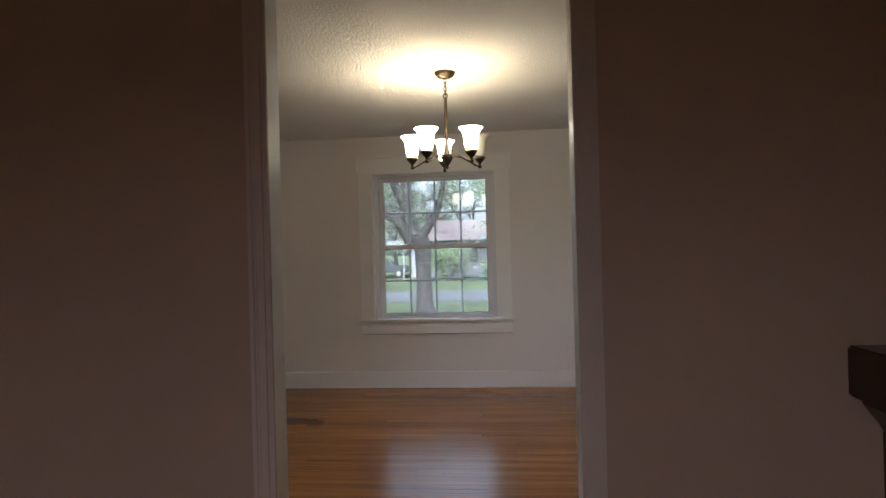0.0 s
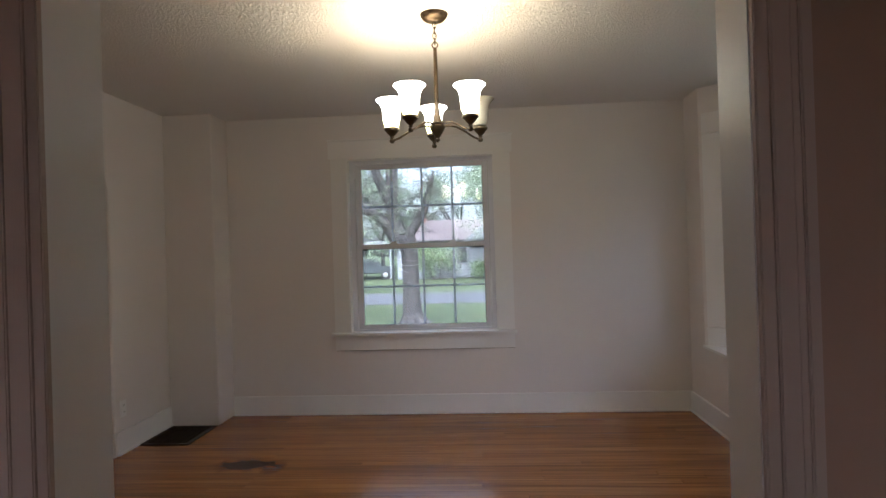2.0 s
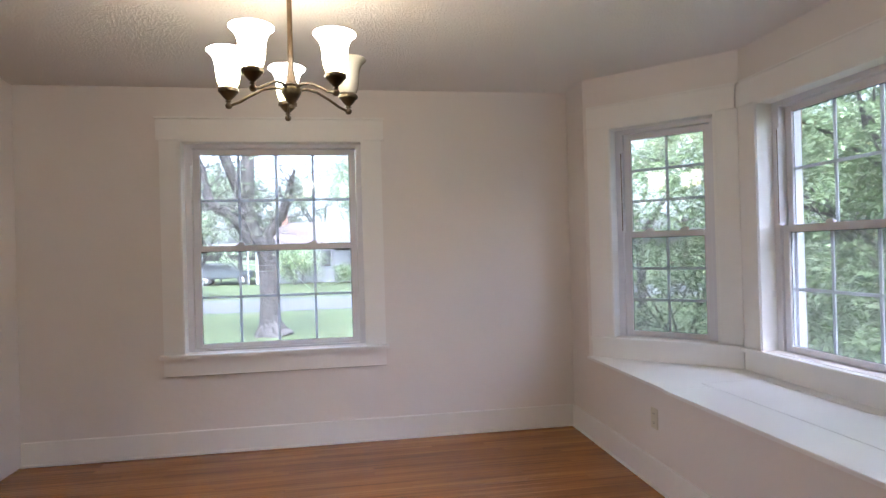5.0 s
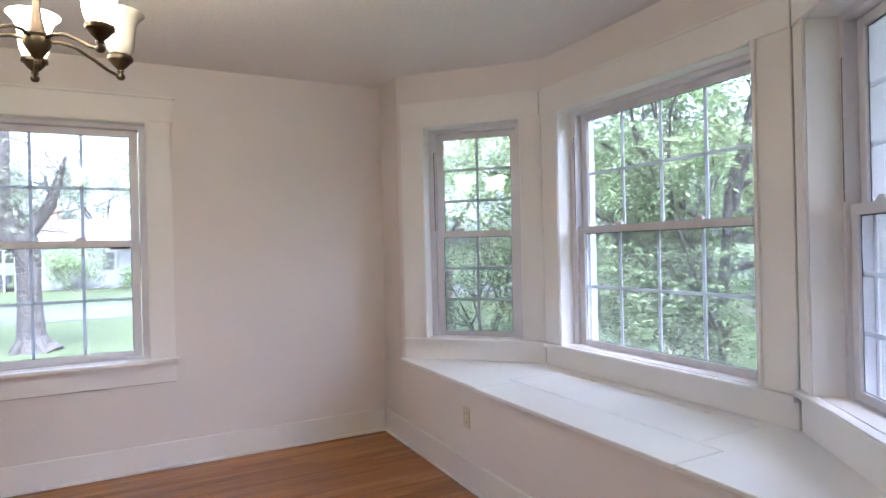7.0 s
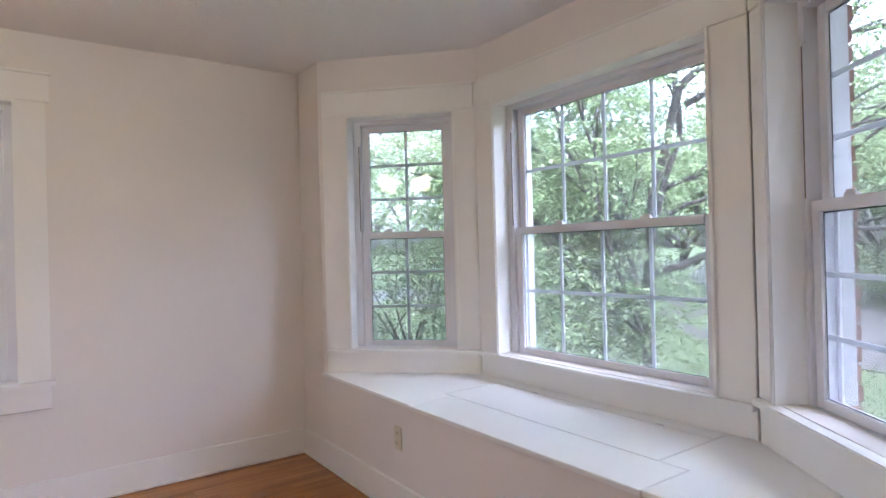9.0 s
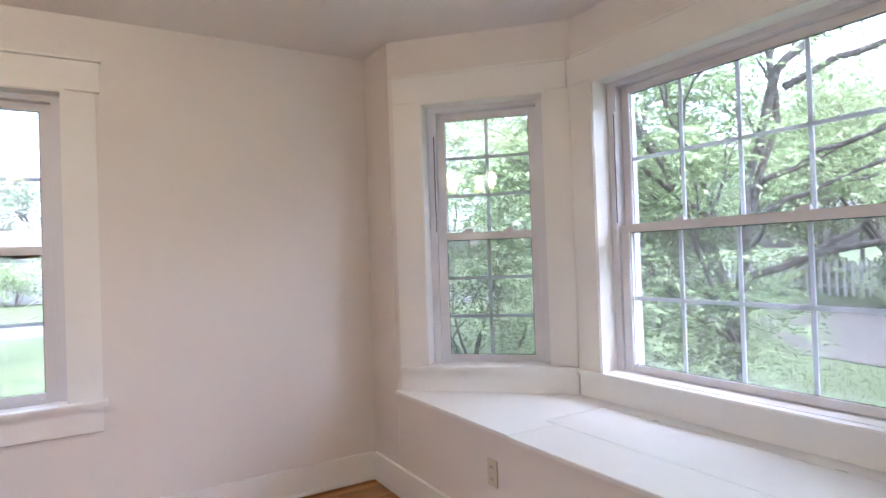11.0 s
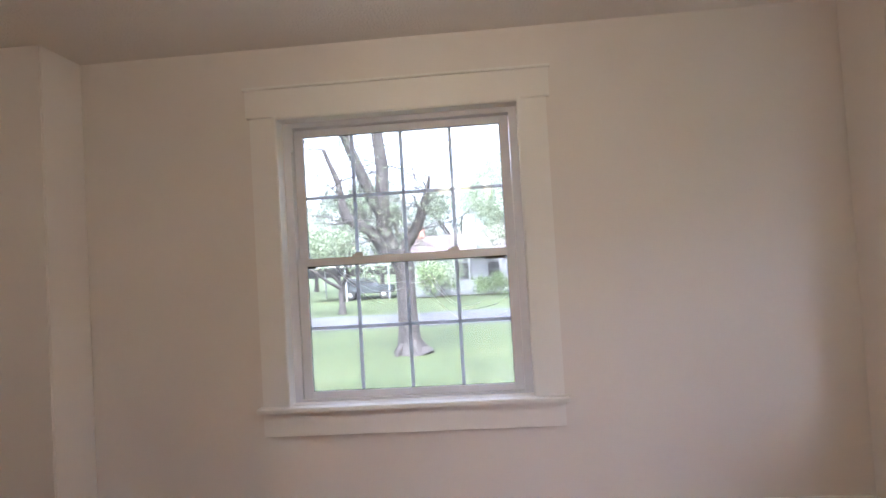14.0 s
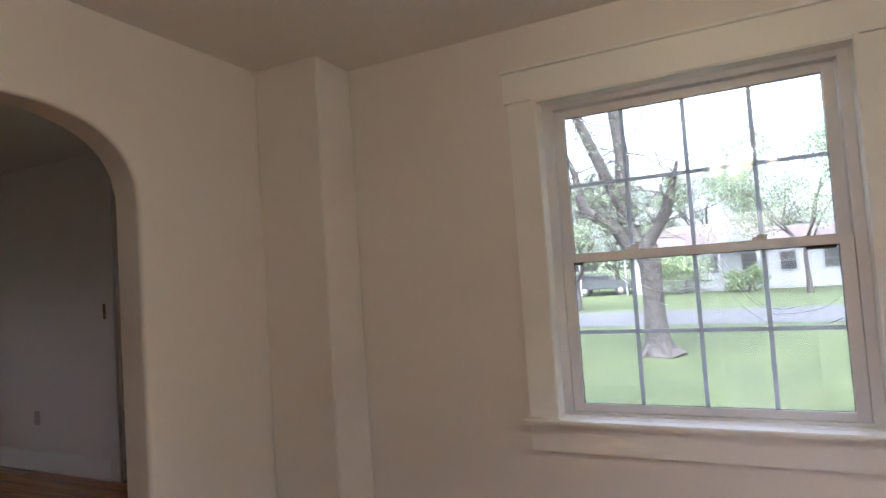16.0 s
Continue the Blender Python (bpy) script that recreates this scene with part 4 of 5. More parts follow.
def spray_mesh(name, centres, radii, count, size, mat, seed, squash=0.8):
    """Folded leaves set alternately along short drooping twigs, gathered in clumps."""
    r = np.random.default_rng(seed)
    c = np.array(centres, float)
    rad = np.array(radii, float)
    twigs, per = count // 9, 9
    idx = r.choice(len(c), twigs, p=rad ** 2 / (rad ** 2).sum())
    out = r.normal(size=(twigs, 3))
    out /= np.linalg.norm(out, axis=1)[:, None]
    start = c[idx] + out * (rad[idx] * r.uniform(0.1, 1.0, twigs) ** 0.6)[:, None] * np.array([1, 1, squash])
    way = out * np.array([1, 1, 0.35]) + r.normal(size=(twigs, 3)) * np.array([0.5, 0.5, 0.2])
    way /= np.linalg.norm(way, axis=1)[:, None]
    side = np.cross(way, np.array([0, 0, 1.0]))
    side /= np.linalg.norm(side, axis=1)[:, None]
    long = size * 6.5 * r.uniform(0.7, 1.3, twigs)
    verts = []
    for k in range(per):
        u = (k + 0.5) / per
        base = start + way * (long * u)[:, None] + np.array([0, 0, -0.9]) * (long * u * u * 0.35)[:, None]
        turn = 1 if k % 2 else -1
        d = way * 0.6 + side * turn * (0.85 if k < per - 1 else 0.0) + r.normal(size=(twigs, 3)) * 0.22 + np.array([0, 0, -0.15])
        d /= np.linalg.norm(d, axis=1)[:, None]
        up = np.array([0, 0, 1.0]) + r.normal(size=(twigs, 3)) * 0.35
        b = np.cross(d, up)
        b /= np.linalg.norm(b, axis=1)[:, None]
        n = np.cross(b, d)
        s = size * r.uniform(0.7, 1.2, twigs)[:, None]
        verts.append(np.stack([base, base + d * s * 0.85 + b * s * 0.42 + n * s * 0.14, base + d * s * 2.0 - n * s * 0.1, base + d * s * 0.85 - b * s * 0.42 + n * s * 0.14], 1))
    v = np.concatenate(verts).reshape(-1, 3)
    total = len(v) // 4
    me = bpy.data.meshes.new(name)
    me.vertices.add(len(v))
    me.vertices.foreach_set("co", v.astype(np.float32).ravel())
    me.loops.add(total * 4)
    me.loops.foreach_set("vertex_index", np.arange(total * 4, dtype=np.int32))
    me.polygons.add(total)
    me.polygons.foreach_set("loop_start", np.arange(0, total * 4, 4, dtype=np.int32))
    me.polygons.foreach_set("loop_total", np.full(total, 4, dtype=np.int32))
    me.materials.append(mat)
    me.update(calc_edges=True)
    return me


def limb(s, rnd, p, d, r, length, depth, tips, seg=7, bend=0.25, droop=0.0, spread=0.8, kids=3):
    """A bent tapered limb that forks."""
    pts, rad = [Vector(p)], [r]
    n = 6
    d = Vector(d).normalized()
    for i in range(n):
        d = (d + Vector((rnd.uniform(-bend, bend), rnd.uniform(-bend, bend), rnd.uniform(-bend, bend) - droop))).normalized()
        pts.append(pts[-1] + d * length / n)
        rad.append(r * (1 - 0.55 * (i + 1) / n))
    s.tube(pts, rad, seg)
    if depth == 0:
        tips.append(pts[-1])
        tips.append(pts[-3])
        return
    for k in range(kids):
        i = rnd.randint(2, n)
        nd = (d + Vector((rnd.uniform(-spread, spread), rnd.uniform(-spread, spread), rnd.uniform(-spread * 0.5, spread)))).normalized()
        limb(s, rnd, pts[i], nd, rad[i] * 0.62, length * rnd.uniform(0.5, 0.75), depth - 1, tips, max(4, seg - 1), bend, droop, spread, kids)


def crown(name, tree, tips, radius, count, size, mat, seed):
    rnd = random.Random(seed)
    make = spray_mesh if size < 0.05 else leaf_mesh
    ob = new(name, make(name, [tuple(t) for t in tips], [radius * rnd.uniform(0.6, 1.3) for _ in tips], count, size, mat, seed))
    ob.parent = tree
    return ob


def big_tree():
    """The old forked tree on the front lawn."""
    tree = thing("tree", Matrix.Translation((-1.95, 18.95, GROUND)), "old forked shade tree with thin spring leaves on the front lawn", "tree")
    s = Shape()
    rnd = random.Random(5)
    s.tube([(0.14, 0, -0.05), (0.10, 0, 0.1), (0.08, 0, 0.35), (0.07, 0, 0.8), (0.06, 0, 1.4), (0.06, 0, 1.9), (-0.02, 0, 2.25)], [0.5, 0.34, 0.26, 0.225, 0.21, 0.225, 0.26], 16)
    for a in range(5):
        c, d = math.cos(a * 1.25 + 0.2), math.sin(a * 1.25 + 0.2)
        s.tube([(0.1 + 0.1 * c, 0.1 * d, 0.45), (0.1 + 0.24 * c, 0.24 * d, 0.16), (0.12 + 0.48 * c, 0.48 * d, -0.04)], [0.06, 0.11, 0.06], 8)
    tips = []
    limbs = [([(0.0, 0, 2.1), (-0.2, 0, 2.35), (-0.35, 0.05, 2.7), (-0.40, 0.1, 3.26), (-0.36, 0.15, 4.3), (-0.5, 0.2, 5.6), (-0.7, 0.3, 7.2)], [0.2, 0.19, 0.18, 0.17, 0.15, 0.12, 0.07]),
             ([(-0.40, 0.05, 3.1), (-0.6, 0, 3.57), (-0.86, -0.1, 4.28), (-1.2, -0.2, 5.2), (-1.6, -0.3, 6.3)], [0.12, 0.13, 0.12, 0.10, 0.06]),
             ([(-0.05, 0, 2.15), (0.12, 0, 2.45), (0.3, -0.05, 2.7), (0.46, -0.1, 2.95), (0.55, -0.1, 3.25), (0.66, -0.15, 3.6), (0.76, -0.2, 3.95)], [0.15, 0.13, 0.12, 0.115, 0.09, 0.07, 0.03]),
             ([(-0.3, 0, 2.2), (-0.5, -0.1, 2.6), (-0.68, -0.15, 2.83), (-1.0, -0.2, 3.02), (-1.17, -0.2, 3.15), (-1.28, -0.2, 3.56), (-1.32, -0.2, 3.95), (-1.6, -0.3, 4.7)], [0.15, 0.14, 0.13, 0.12, 0.12, 0.09, 0.07, 0.04])]
    for pts, rad in limbs:
        s.tube(pts, rad, 12)
        for i in range(1, len(pts)):
            for _ in range(4):
                d = Vector((rnd.uniform(-1, 1), rnd.uniform(-1, 1), rnd.uniform(-0.2, 0.9)))
                limb(s, rnd, pts[i], d, min(0.018, rad[i] * 0.3), rnd.uniform(0.7, 1.5), 2, tips, 5, 0.3, 0.02, 0.9, 3)
    part("trunk", s, BARK, tree, smooth=True)
    crown("crown", tree, tips, 0.35, 5500, 0.036, PALE, 5)


big_tree()


def yard_tree(m, label, height, seed, mat, trunk_r=0.12, leaves=5000, size=0.09, rad=0.7, fork=0.35):
    tree = thing("tree", m, label, "tree")
    rnd = random.Random(seed)
    s, tips = Shape(), []
    h = height * fork
    s.tube([(0, 0, -0.05), (0.03, 0, h * 0.3), (0, 0.05, h * 0.7), (0.05, 0, h)], [trunk_r * 1.4, trunk_r, trunk_r * 0.9, trunk_r * 0.85], 10)
    for k in range(5):
        a = k * 2 * math.pi / 5 + rnd.uniform(-0.4, 0.4)
        limb(s, rnd, (0.03, 0, h * rnd.uniform(0.75, 1.0)), (math.cos(a) * 0.7, math.sin(a) * 0.7, rnd.uniform(0.6, 1.2)), trunk_r * 0.6, height * 0.36, 2, tips, 7, 0.2, 0.0, 0.8, 3)
    part("trunk", s, BARK, tree, smooth=True)
    crown("crown", tree, tips, rad, leaves, size, mat, seed)
    return tree


yard_tree(pose(-6.82, 32.6, GROUND, 0, 0, 20), "small young tree with pale leaves across the street", 5.8, 11, PALE, 0.16, 3500, 0.10, 0.7, 0.25)
yard_tree(pose(2.8, 39.1, GROUND, 0, 0, 70), "leafy pale green tree in front of the house across the street", 10.0, 12, PALE, 0.11, 26000, 0.075, 1.3, 0.25)
"""far trees"""
FAR = yard_tree(pose(-14, 64, GROUND), "tall tree with thin spring foliage behind the far house", 13.0, 13, LEAF3, 0.25, 9000, 0.14, 1.2, 0.3)
FAR2 = yard_tree(pose(2, 66, GROUND), "bare-branched tall tree behind the far house", 12.0, 14, LEAF3, 0.22, 2500, 0.12, 1.2, 0.3)
rnd = random.Random(8)
for x, y, which in ((-24, 60, 0), (-19, 70, 1), (-8, 68, 1), (-3, 72, 0), (9, 68, 0), (14, 60, 1), (20, 62, 0), (-34, 56, 0), (28, 50, 0), (34, 38, 0), (40, 24, 1), (38, 12, 0), (34, 0, 0), (42, -10, 1), (36, -22, 0), (30, 30, 1), (-44, 40, 0), (46, 4, 0), (-13, 78, 0), (4, 80, 1), (44, 18, 0), (40, 34, 1), (48, 12, 1)):
    copy_thing(FAR2 if which else FAR, pose(x, y, GROUND, 0, 0, rnd.uniform(0, 360)))


HEDGE = yard_tree(pose(24, 20, GROUND), "dense leafy tree beyond the drive", 10.0, 17, LEAF2, 0.2, 20000, 0.12, 1.1, 0.16)
for x, y, a in ((22, 12, 40), (27, 16, 80), (23, 4, 120), (28, 8, 200), (22, -4, 250), (27, 0, 300), (26, 25, 20), (20, 28, 150), (21, -12, 60), (30, 20, 10)):
    copy_thing(HEDGE, pose(x, y, GROUND, 0, 0, a))


# the thicket outside the bay
def side_tree():
    base = Vector((5.25, 8.55, GROUND))
    tree = thing("tree", Matrix.Translation(base), "many-stemmed leafy tree close outside the bay windows", "tree")
    rnd = random.Random(21)
    s, tips = Shape(), []

    def stem(r0, r1, *points, kids=5, length=1.0):
        pts = [Vector(p) - base for p in points]
        fine = []
        for a, c in zip(pts, pts[1:]):
            for u in (0, 0.34, 0.67):
                fine.append(a.lerp(c, u) + Vector((rnd.uniform(-1, 1), rnd.uniform(-1, 1), rnd.uniform(-1, 1))) * 0.035)
        fine.append(pts[-1])
        n = len(fine) - 1
        s.tube(fine, [r0 + (r1 - r0) * i / n for i in range(n + 1)], 9)
        for _ in range(kids):
            i = rnd.randint(max(1, n // 4), n)
            d = (fine[i] - fine[i - 1]).normalized() + Vector((rnd.uniform(-1, 1), rnd.uniform(-1, 1), rnd.uniform(-0.4, 0.9))) * 0.8
            limb(s, rnd, fine[i], d, 0.013, length * rnd.uniform(0.7, 1.3), 1, tips, 5, 0.22, 0.0, 0.9, 3)

    stem(0.055, 0.032, (5.25, 8.55, -0.65), (5.2, 8.5, 0.9), (5.25, 8.42, 1.85), (5.36, 8.2, 2.75), (5.55, 7.85, 3.1), (5.9, 7.3, 3.9), kids=6)
    stem(0.035, 0.024, (5.25, 8.4, 1.6), (5.45, 8.25, 2.3), (5.5, 8.3, 3.2), (5.7, 8.4, 4.3))
    stem(0.045, 0.018, (5.2, 8.5, 0.55), (5.22, 8.45, 0.95), (5.45, 8.1, 1.12), (5.7, 7.6, 1.28), (6.0, 6.8, 1.4), (6.3, 6.0, 1.5), kids=3)
    stem(0.030, 0.012, (5.45, 8.1, 1.12), (5.75, 7.6, 1.5), (6.0, 7.0, 2.0), (6.2, 6.4, 2.5), kids=3)
    stem(0.030, 0.012, (5.25, 8.4, 1.75), (5.5, 7.95, 2.05), (5.75, 7.45, 2.2), (6.1, 6.6, 2.3), kids=4)
    stem(0.025, 0.012, (5.3, 8.3, 1.6), (5.55, 7.9, 1.75), (5.9, 7.2, 2.1), (6.2, 6.3, 2.7), kids=4)
    stem(0.035, 0.018, (5.4, 8.15, 2.65), (5.7, 7.7, 2.85), (5.95, 7.0, 3.05), (6.2, 6.2, 3.1), kids=4)
    stem(0.035, 0.018, (5.2, 8.5, 0.7), (5.1, 8.9, 1.5), (5.0, 9.3, 2.4), (4.9, 9.6, 3.4), kids=8)
    stem(0.035, 0.018, (5.2, 8.55, 0.5), (5.6, 9.0, 1.6), (5.9, 9.6, 2.6), (6.2, 10.0, 3.6), kids=8)
    stem(0.025, 0.012, (5.2, 8.5, 0.4), (4.9, 8.7, 1.3), (4.7, 8.7, 2.2), (4.6, 8.9, 3.1), kids=8)
    stem(0.025, 0.012, (5.25, 8.5, 0.3), (5.0, 9.2, 0.9), (4.9, 9.9, 1.7), (4.6, 10.6, 2.3), kids=8)
    stem(0.03, 0.014, (5.2, 8.5, 0.6), (4.9, 9.6, 1.5), (4.7, 10.8, 2.1), (4.3, 12.0, 2.5), kids=8)
    stem(0.03, 0.014, (5.2, 8.6, 1.4), (5.0, 9.9, 2.5), (4.8, 11.2, 3.2), (4.5, 12.4, 3.5), kids=9)
    part("trunk", s, BARK, tree, smooth=True)
    south = [t for t in tips if t.y + base.y < 8.0]
    north = [t for t in tips if t.y + base.y >= 8.0]
    north += [Vector((rnd.uniform(-0.7, 1.4), rnd.uniform(-0.2, 3.0), rnd.uniform(0.3, 5.4))) for _ in range(150)]
    crown("crown", tree, north, 0.42, 33000, 0.043, LEAF, 21)
    crown("crown", tree, south, 0.36, 6500, 0.040, LEAF, 22)


side_tree()


def bush(m, label, w, d, h, count, size, mat, seed):
    b = thing("bush", m, label, "bush")
    rnd = random.Random(seed)
    s, tips = Shape(), []
    for k in range(9):
        a = rnd.uniform(0, 2 * math.pi)
        x, y = math.cos(a) * w * 0.25, math.sin(a) * d * 0.25
        limb(s, rnd, (x * 0.4, y * 0.4, 0), (x, y, h * 0.7), 0.025, h * 0.7, 1, tips, 5, 0.25, 0.0, 0.8, 3)
    part("branches", s, BARK, b, smooth=True)
    cs = [(rnd.uniform(-w / 2, w / 2), rnd.uniform(-d / 2, d / 2), rnd.uniform(0.12, 0.9) * h) for _ in range(26)] + [tuple(t) for t in tips]
    make = spray_mesh if size < 0.05 else leaf_mesh
    ob = new("foliage", make("foliage", cs, [0.28 * min(w, h) * rnd.uniform(0.6, 1.2) for _ in cs], count, size, mat, seed))
    ob.parent = b
    return b


bush(pose(4.9, 9.6, GROUND), "dense green bush below the thicket tree", 2.2, 2.2, 1.9, 9000, 0.043, LEAF, 31)
bush(pose(5.0, 12.2, GROUND), "tall green bush at the corner of the lawn", 2.4, 2.2, 3.2, 10000, 0.046, LEAF, 32)
bush(pose(6.9, 12.8, GROUND), "green bush on the far side of the thicket", 3.2, 2.8, 4.6, 13000, 0.048, LEAF, 33)
yard_tree(pose(6.4, 16.5, GROUND, 0, 0, 130), "airy spring tree behind the thicket", 8.5, 18, LEAF2, 0.11, 9000, 0.06, 0.9, 0.25)
bush(pose(23.4, 17, GROUND), "low bush beyond the drive", 3.5, 2.0, 1.6, 4000, 0.08, LEAF2, 34)
bush(pose(20.4, 12, GROUND), "low bush beyond the drive", 4.5, 2.0, 1.8, 5000, 0.08, LEAF2, 35)


# ---- the house across the street ----
def far_house():
    y = 45.0
    h = thing("house", Matrix.Translation((0, y, GROUND)) @ Matrix.Diagonal((0.92, 1.0, 0.92, 1.0)), "one-storey house with pale siding and faded red roof across the street", "house")
    x0, x1, top = -6.7, 9.5, 2.95
    wall = part("wall", Shape().box(x0, x1, 0, 8, 0, top), SIDING, h, "pale lapped siding")
    for i in range(18):
        z = 0.15 + i * 0.155
        part("siding_board", Shape().add([(x0, -0.03, z), (x1, -0.03, z), (x1, -0.005, z + 0.15), (x0, -0.005, z + 0.15), (x0, -0.004, z), (x1, -0.004, z)], [(0, 1, 2, 3), (0, 4, 5, 1)]), SIDING, wall)
    rf = Shape()
    rf.add([(x0 - 0.5, -0.6, top - 0.05), (-0.2 + 1.2, -0.6, top - 0.05), (1.0, 4, top + 1.7), (x0 + 1.5, 4, top + 1.7), (x0 - 0.5, 8.6, top - 0.05), (1.0, 8.6, top - 0.05)], [(0, 1, 2, 3), (3, 2, 5, 4), (0, 3, 4), (1, 5, 2), (0, 4, 5, 1)])
    part("roof", rf, SHINGLE, h, "faded red shingle roof")
    rf = Shape()
    rf.add([(1.02, -0.4, top - 0.03), (x1 + 0.5, -0.4, top - 0.03), (x1 + 0.5, 4, top + 1.1), (1.02, 4, top + 1.1), (1.02, 8.4, top - 0.03), (x1 + 0.5, 8.4, top - 0.03)], [(0, 1, 2, 3), (3, 2, 5, 4), (0, 3, 4), (1, 5, 2), (0, 4, 5, 1)])
    part("roof", rf, SHINGLE, h)
    part("porch_gable", Shape().add([(-1.4, -1.2, top - 0.05), (1.1, -1.2, top - 0.05), (-0.15, -1.2, top + 0.9), (-1.4, 2.2, top - 0.05), (1.1, 2.2, top - 0.05), (-0.15, 2.2, top + 0.9)], [(0, 1, 2), (0, 2, 5, 3), (2, 1, 4, 5), (3, 4, 1, 0), (3, 5, 4)]), SIDING, h)
    for x in (-1.25, 0.95):
        part("porch_post", Shape().box(x - 0.06, x + 0.06, -1.15, -1.03, 0, top - 0.06), FARWHITE, h)
    for x in (-4.28, -1.6, 0.5, 2.64, 5.0, 7.6):
        wdw = part("window", Shape().box(x - 0.5, x + 0.5, -0.06, -0.032, 1.1, 2.35), FARWHITE, h)
        part("pane", Shape().box(x - 0.42, x + 0.42, -0.066, -0.061, 1.17, 1.70).box(x - 0.42, x + 0.42, -0.066, -0.061, 1.75, 2.28), DARKGLASS, wdw)
    part("chimney", Shape().box(-5.4, -4.8, 3.4, 4.0, top + 1.0, top + 2.4), BRICK, h)


far_house()
bush(pose(-3.2, 43.3, GROUND), "dark rounded shrub against the far house", 2.8, 1.6, 2.2, 2500, 0.10, LEAF, 41)
bush(pose(0.1, 43.0, GROUND), "shrub against the far house", 2.0, 1.4, 1.3, 1500, 0.10, LEAF, 42)

cp = thing("carport", Matrix.Translation((-9.4, 47.6, GROUND)), "flat white carport beside the far house", "carport")
part("roof", Shape().box(-3.2, 3.0, -3, 3, 2.3, 2.75), FARWHITE, cp)
for x in (-3.1, -0.1, 2.8):
    for y in (-2.9, 2.8):
        part("post", Shape().box(x - 0.05, x + 0.05, y - 0.05, y + 0.05, 0, 2.299), FARWHITE, cp)


def jeep():
    c = thing("car", pose(-8.3, 46.0, GROUND, 0, 0, 4) @ Matrix.Scale(0.86, 4), "dark off-road car parked under the carport", "car")
    part("body", Shape().prism([(-2.1, -0.85), (2.1, -0.85), (2.1, 0.85), (-2.1, 0.85)], 0.5, 1.1), CARPAINT, c, bevel=0.08)
    part("cabin", Shape().add([(-2.0, -0.78, 1.101), (0.9, -0.78, 1.101), (0.9, 0.78, 1.101), (-2.0, 0.78, 1.101), (-1.9, -0.68, 1.75), (0.5, -0.68, 1.75), (0.5, 0.68, 1.75), (-1.9, 0.68, 1.75)],
         [(3, 2, 1, 0), (4, 5, 6, 7), (0, 1, 5, 4), (1, 2, 6, 5), (2, 3, 7, 6), (3, 0, 4, 7)]), CARPAINT, c, bevel=0.05)
    part("side_window", Shape().box(-1.7, -0.3, -0.80, -0.74, 1.2, 1.6).box(-0.2, 0.5, -0.80, -0.74, 1.2, 1.6), DARKGLASS, c, "dark side window")
    for x in (-1.35, 1.35):
        for y in (-0.95, 0.70):
            w = new("wheel")
            w.parent = c
            w.matrix_basis = pose(x, y + 0.25, 0.40, 90)
            part("tyre", Shape().lathe([(0.22, 0.0), (0.38, 0.0), (0.40, 0.03), (0.40, 0.22), (0.38, 0.25), (0.22, 0.25)], 20), RUBBER, w, smooth=True)
            part("rim", Shape().lathe([(0.05, -0.01), (0.21, 0.0), (0.21, 0.26), (0.05, 0.27)], 16), CHROME, w)


jeep()

# power line over the street
pl = thing("power_line", Matrix.Translation((0, 22.5, 0)), "overhead wires crossing above the street", "power line")
for dz, sag in ((5.3, 0.35), (5.75, 0.3)):
    part("wire", Shape().tube([(x, 0.02 * x, dz - sag + sag * (x / 40) ** 2) for x in range(-40, 41, 5)], [0.012] * 17, 5), RUBBER, pl)
for x in (-40, 40):
    part("pole", Shape().tube([(x, 0, GROUND), (x, 0, 6.6)], [0.14, 0.1], 8), BARK, pl)

# fence and shed beyond the drive
fence = thing("fence", Matrix.Translation((22, 15, GROUND)), "pale weathered picket fence beyond the drive", "fence")
for i in range(70):
    part("picket", Shape().box(-0.012, 0.012, -8.75 + i * 0.25, -8.64 + i * 0.25, 0.05, 1.25 + 0.03 * math.sin(i * 2.1)), FENCEP, fence)
part("rail", Shape().box(0.013, 0.05, -8.8, 8.8, 0.35, 0.43), FENCEP, fence)
part("rail", Shape().box(0.013, 0.05, -8.8, 8.8, 0.95, 1.03), FENCEP, fence)


# porch over the front door
pr = thing("porch_roof", Matrix.Translation((-3.9, 9.0, 0)), "small white porch roof on diagonal brackets over the front door", "porch roof")
part("canopy", Shape().box(-1.0, 1.0, 0, 1.1, 2.22, 2.34), TRIM, pr)
for x in (-0.62, 0.62):
    part("bracket", Shape().add([(x - 0.05, 0.0, 1.35), (x + 0.05, 0.0, 1.35), (x + 0.05, 0.0, 1.53), (x - 0.05, 0.0, 1.53), (x - 0.05, 0.95, 2.21), (x + 0.05, 0.95, 2.21), (x + 0.05, 0.78, 2.21), (x - 0.05, 0.78, 2.21)],
         [(0, 1, 2, 3), (0, 4, 5, 1), (3, 2, 6, 7), (0, 3, 7, 4), (1, 5, 6, 2), (4, 7, 6, 5)]), TRIM, pr)

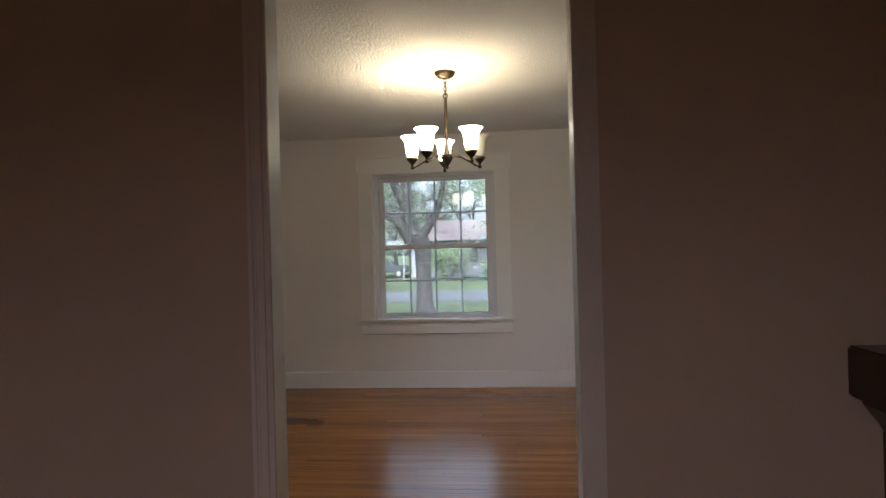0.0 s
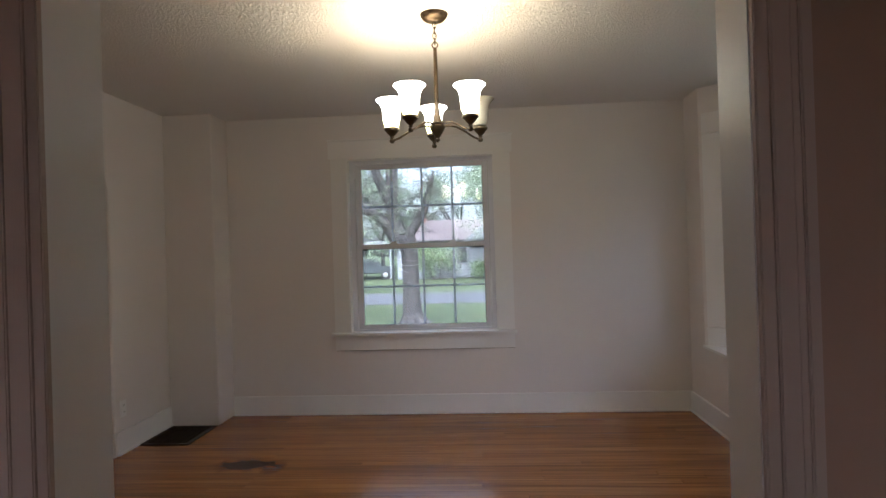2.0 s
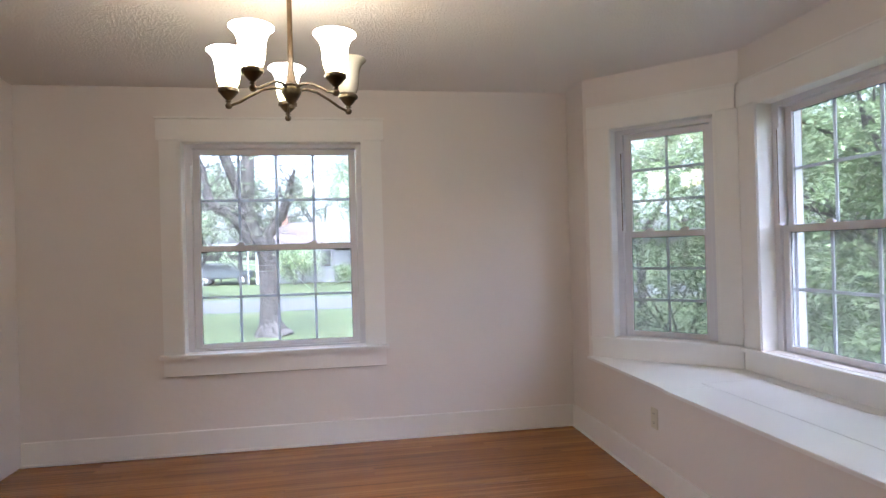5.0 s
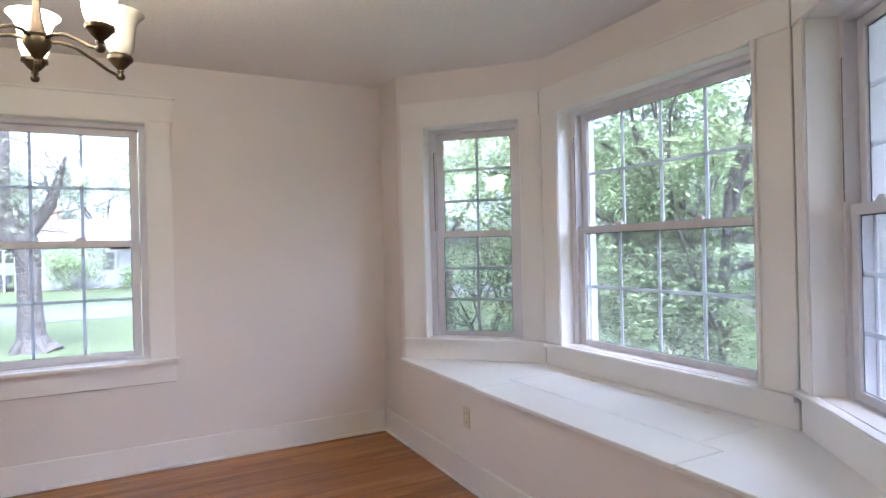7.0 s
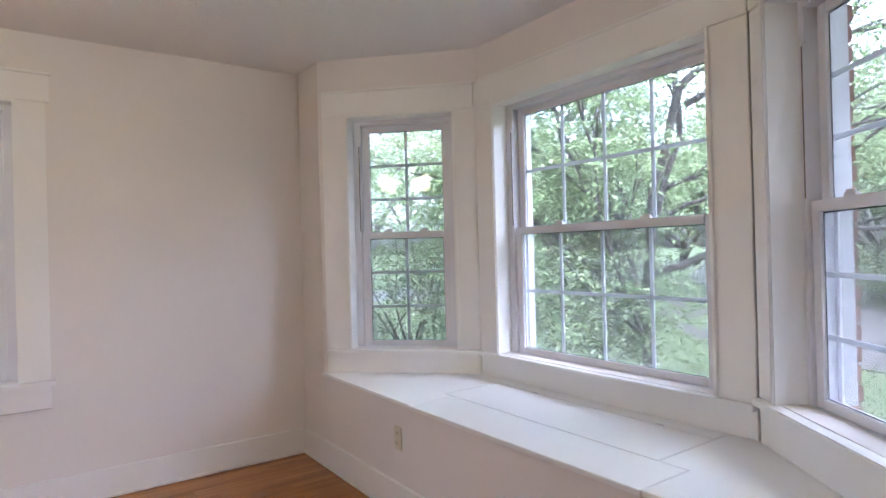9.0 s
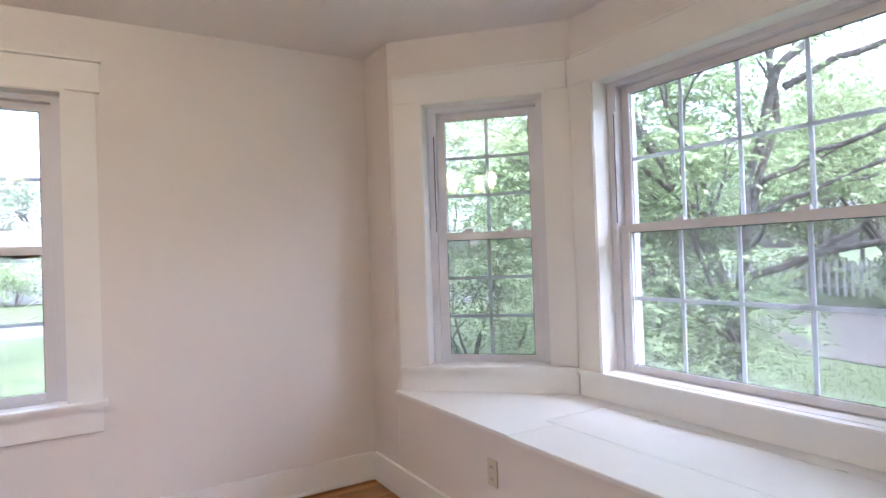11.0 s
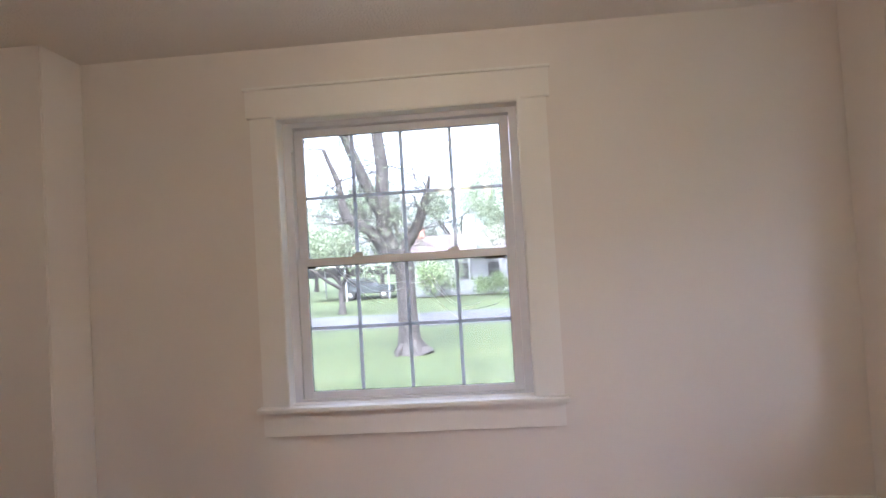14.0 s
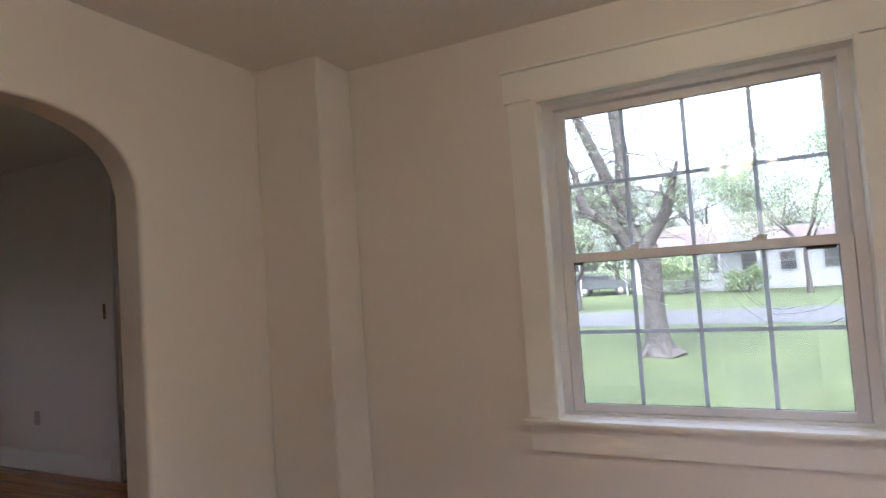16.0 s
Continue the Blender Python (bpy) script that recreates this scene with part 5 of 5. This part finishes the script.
# ---- brick edges outside the bay ----
for p, q, length, c, w, cols, rows, z0, side in BAY:
    veneer = new("brick_veneer")
    veneer.matrix_world = along(p, q)
    tagged(veneer, "red brick facing outside the bay wall", kind="structure")
    meshes = [Shape().box(-0.095, 0.095, -0.045, 0.045, -0.0285, 0.0285).mesh("brick", BRICK, bevel=0.004)]
    rnd = random.Random(int(c * 1000))
    for edge in (-1, 1):
        for i in range(23):
            b = new("brick", meshes[0])
            b.parent = veneer
            e = c + edge * (w / 2 + side)
            b.location = (e + edge * (0.095 - 0.004 + rnd.uniform(-0.005, 0.005)), 0.228 + rnd.uniform(-0.002, 0.002), 0.62 + i * 0.0675)
    part("mortar_bed", Shape().box(c - w / 2 - side - 0.12, c - w / 2 - side - 0.004, 0.19, 0.262, 0.58, 2.15).box(c + w / 2 + side + 0.004, c + w / 2 + side + 0.12, 0.19, 0.262, 0.58, 2.15), MORTAR, veneer)


# ---- floor strips, last ----
def strips():
    fl = new("floor")
    tagged(fl, "varnished orange-brown oak strip floor, worn", kind="structure")
    rnd = random.Random(3)
    width = 0.0572
    cache = {}
    y, rest = SY0 - 0.6, Shape()
    rows = []
    while y < NY:
        rows.append(y)
        y += width
    count = 0
    for y in rows:
        y1 = min(y + width - 0.0007, NY)
        south = y < SY1
        x = (D0 - 0.02 if SY0 - 0.01 < y < SY1 else -2.85) if south else WX + 0.0
        end = (D1 + 0.02 if SY0 - 0.01 < y < SY1 else 2.3) if south else EX
        while x < end - 0.01:
            ln = round(rnd.choice((0.9, 1.1, 1.35, 1.7, 2.1)), 2)
            x1 = min(x + ln, end)
            if end - x1 < 0.25:
                x1 = end
            a, b = x, x1 - 0.0010
            if y > 7.80 - width and y1 < 8.24 + width and a < -2.055:
                # cut round the grate
                a = -2.055
                if b < a + 0.05:
                    x = x1
                    continue
            key = round(b - a, 3)
            if y >= SY1 + 0.3 and count < 296:
                if key not in cache:
                    cache[key] = Shape().box(0, b - a, 0, width - 0.0008, -0.018, 0.0).mesh("floor_strip", OAK, bevel=0.0004)
                ob = new("floor_strip", cache[key])
                ob.parent = fl
                ob.location = (a, y, -0.0001)
                count += 1
            else:
                rest.box(a, b, y, y1, -0.018, -0.0002)
            x = x1
    y = 4.2
    while y < LY:
        x = -6.6
        while x < WX - 0.01:
            x1 = min(x + rnd.choice((0.9, 1.2, 1.6)), WX - 0.001)
            rest.box(x, x1 - 0.0007, y, y + width - 0.0007, -0.018, -0.0002)
            x = x1
        y += width
    rest.box(-2.85, 2.3, 0, SY0 - 0.602, -0.018, -0.0005)
    part("floor_strips", rest, OAK, fl, kind="stuff")


strips()
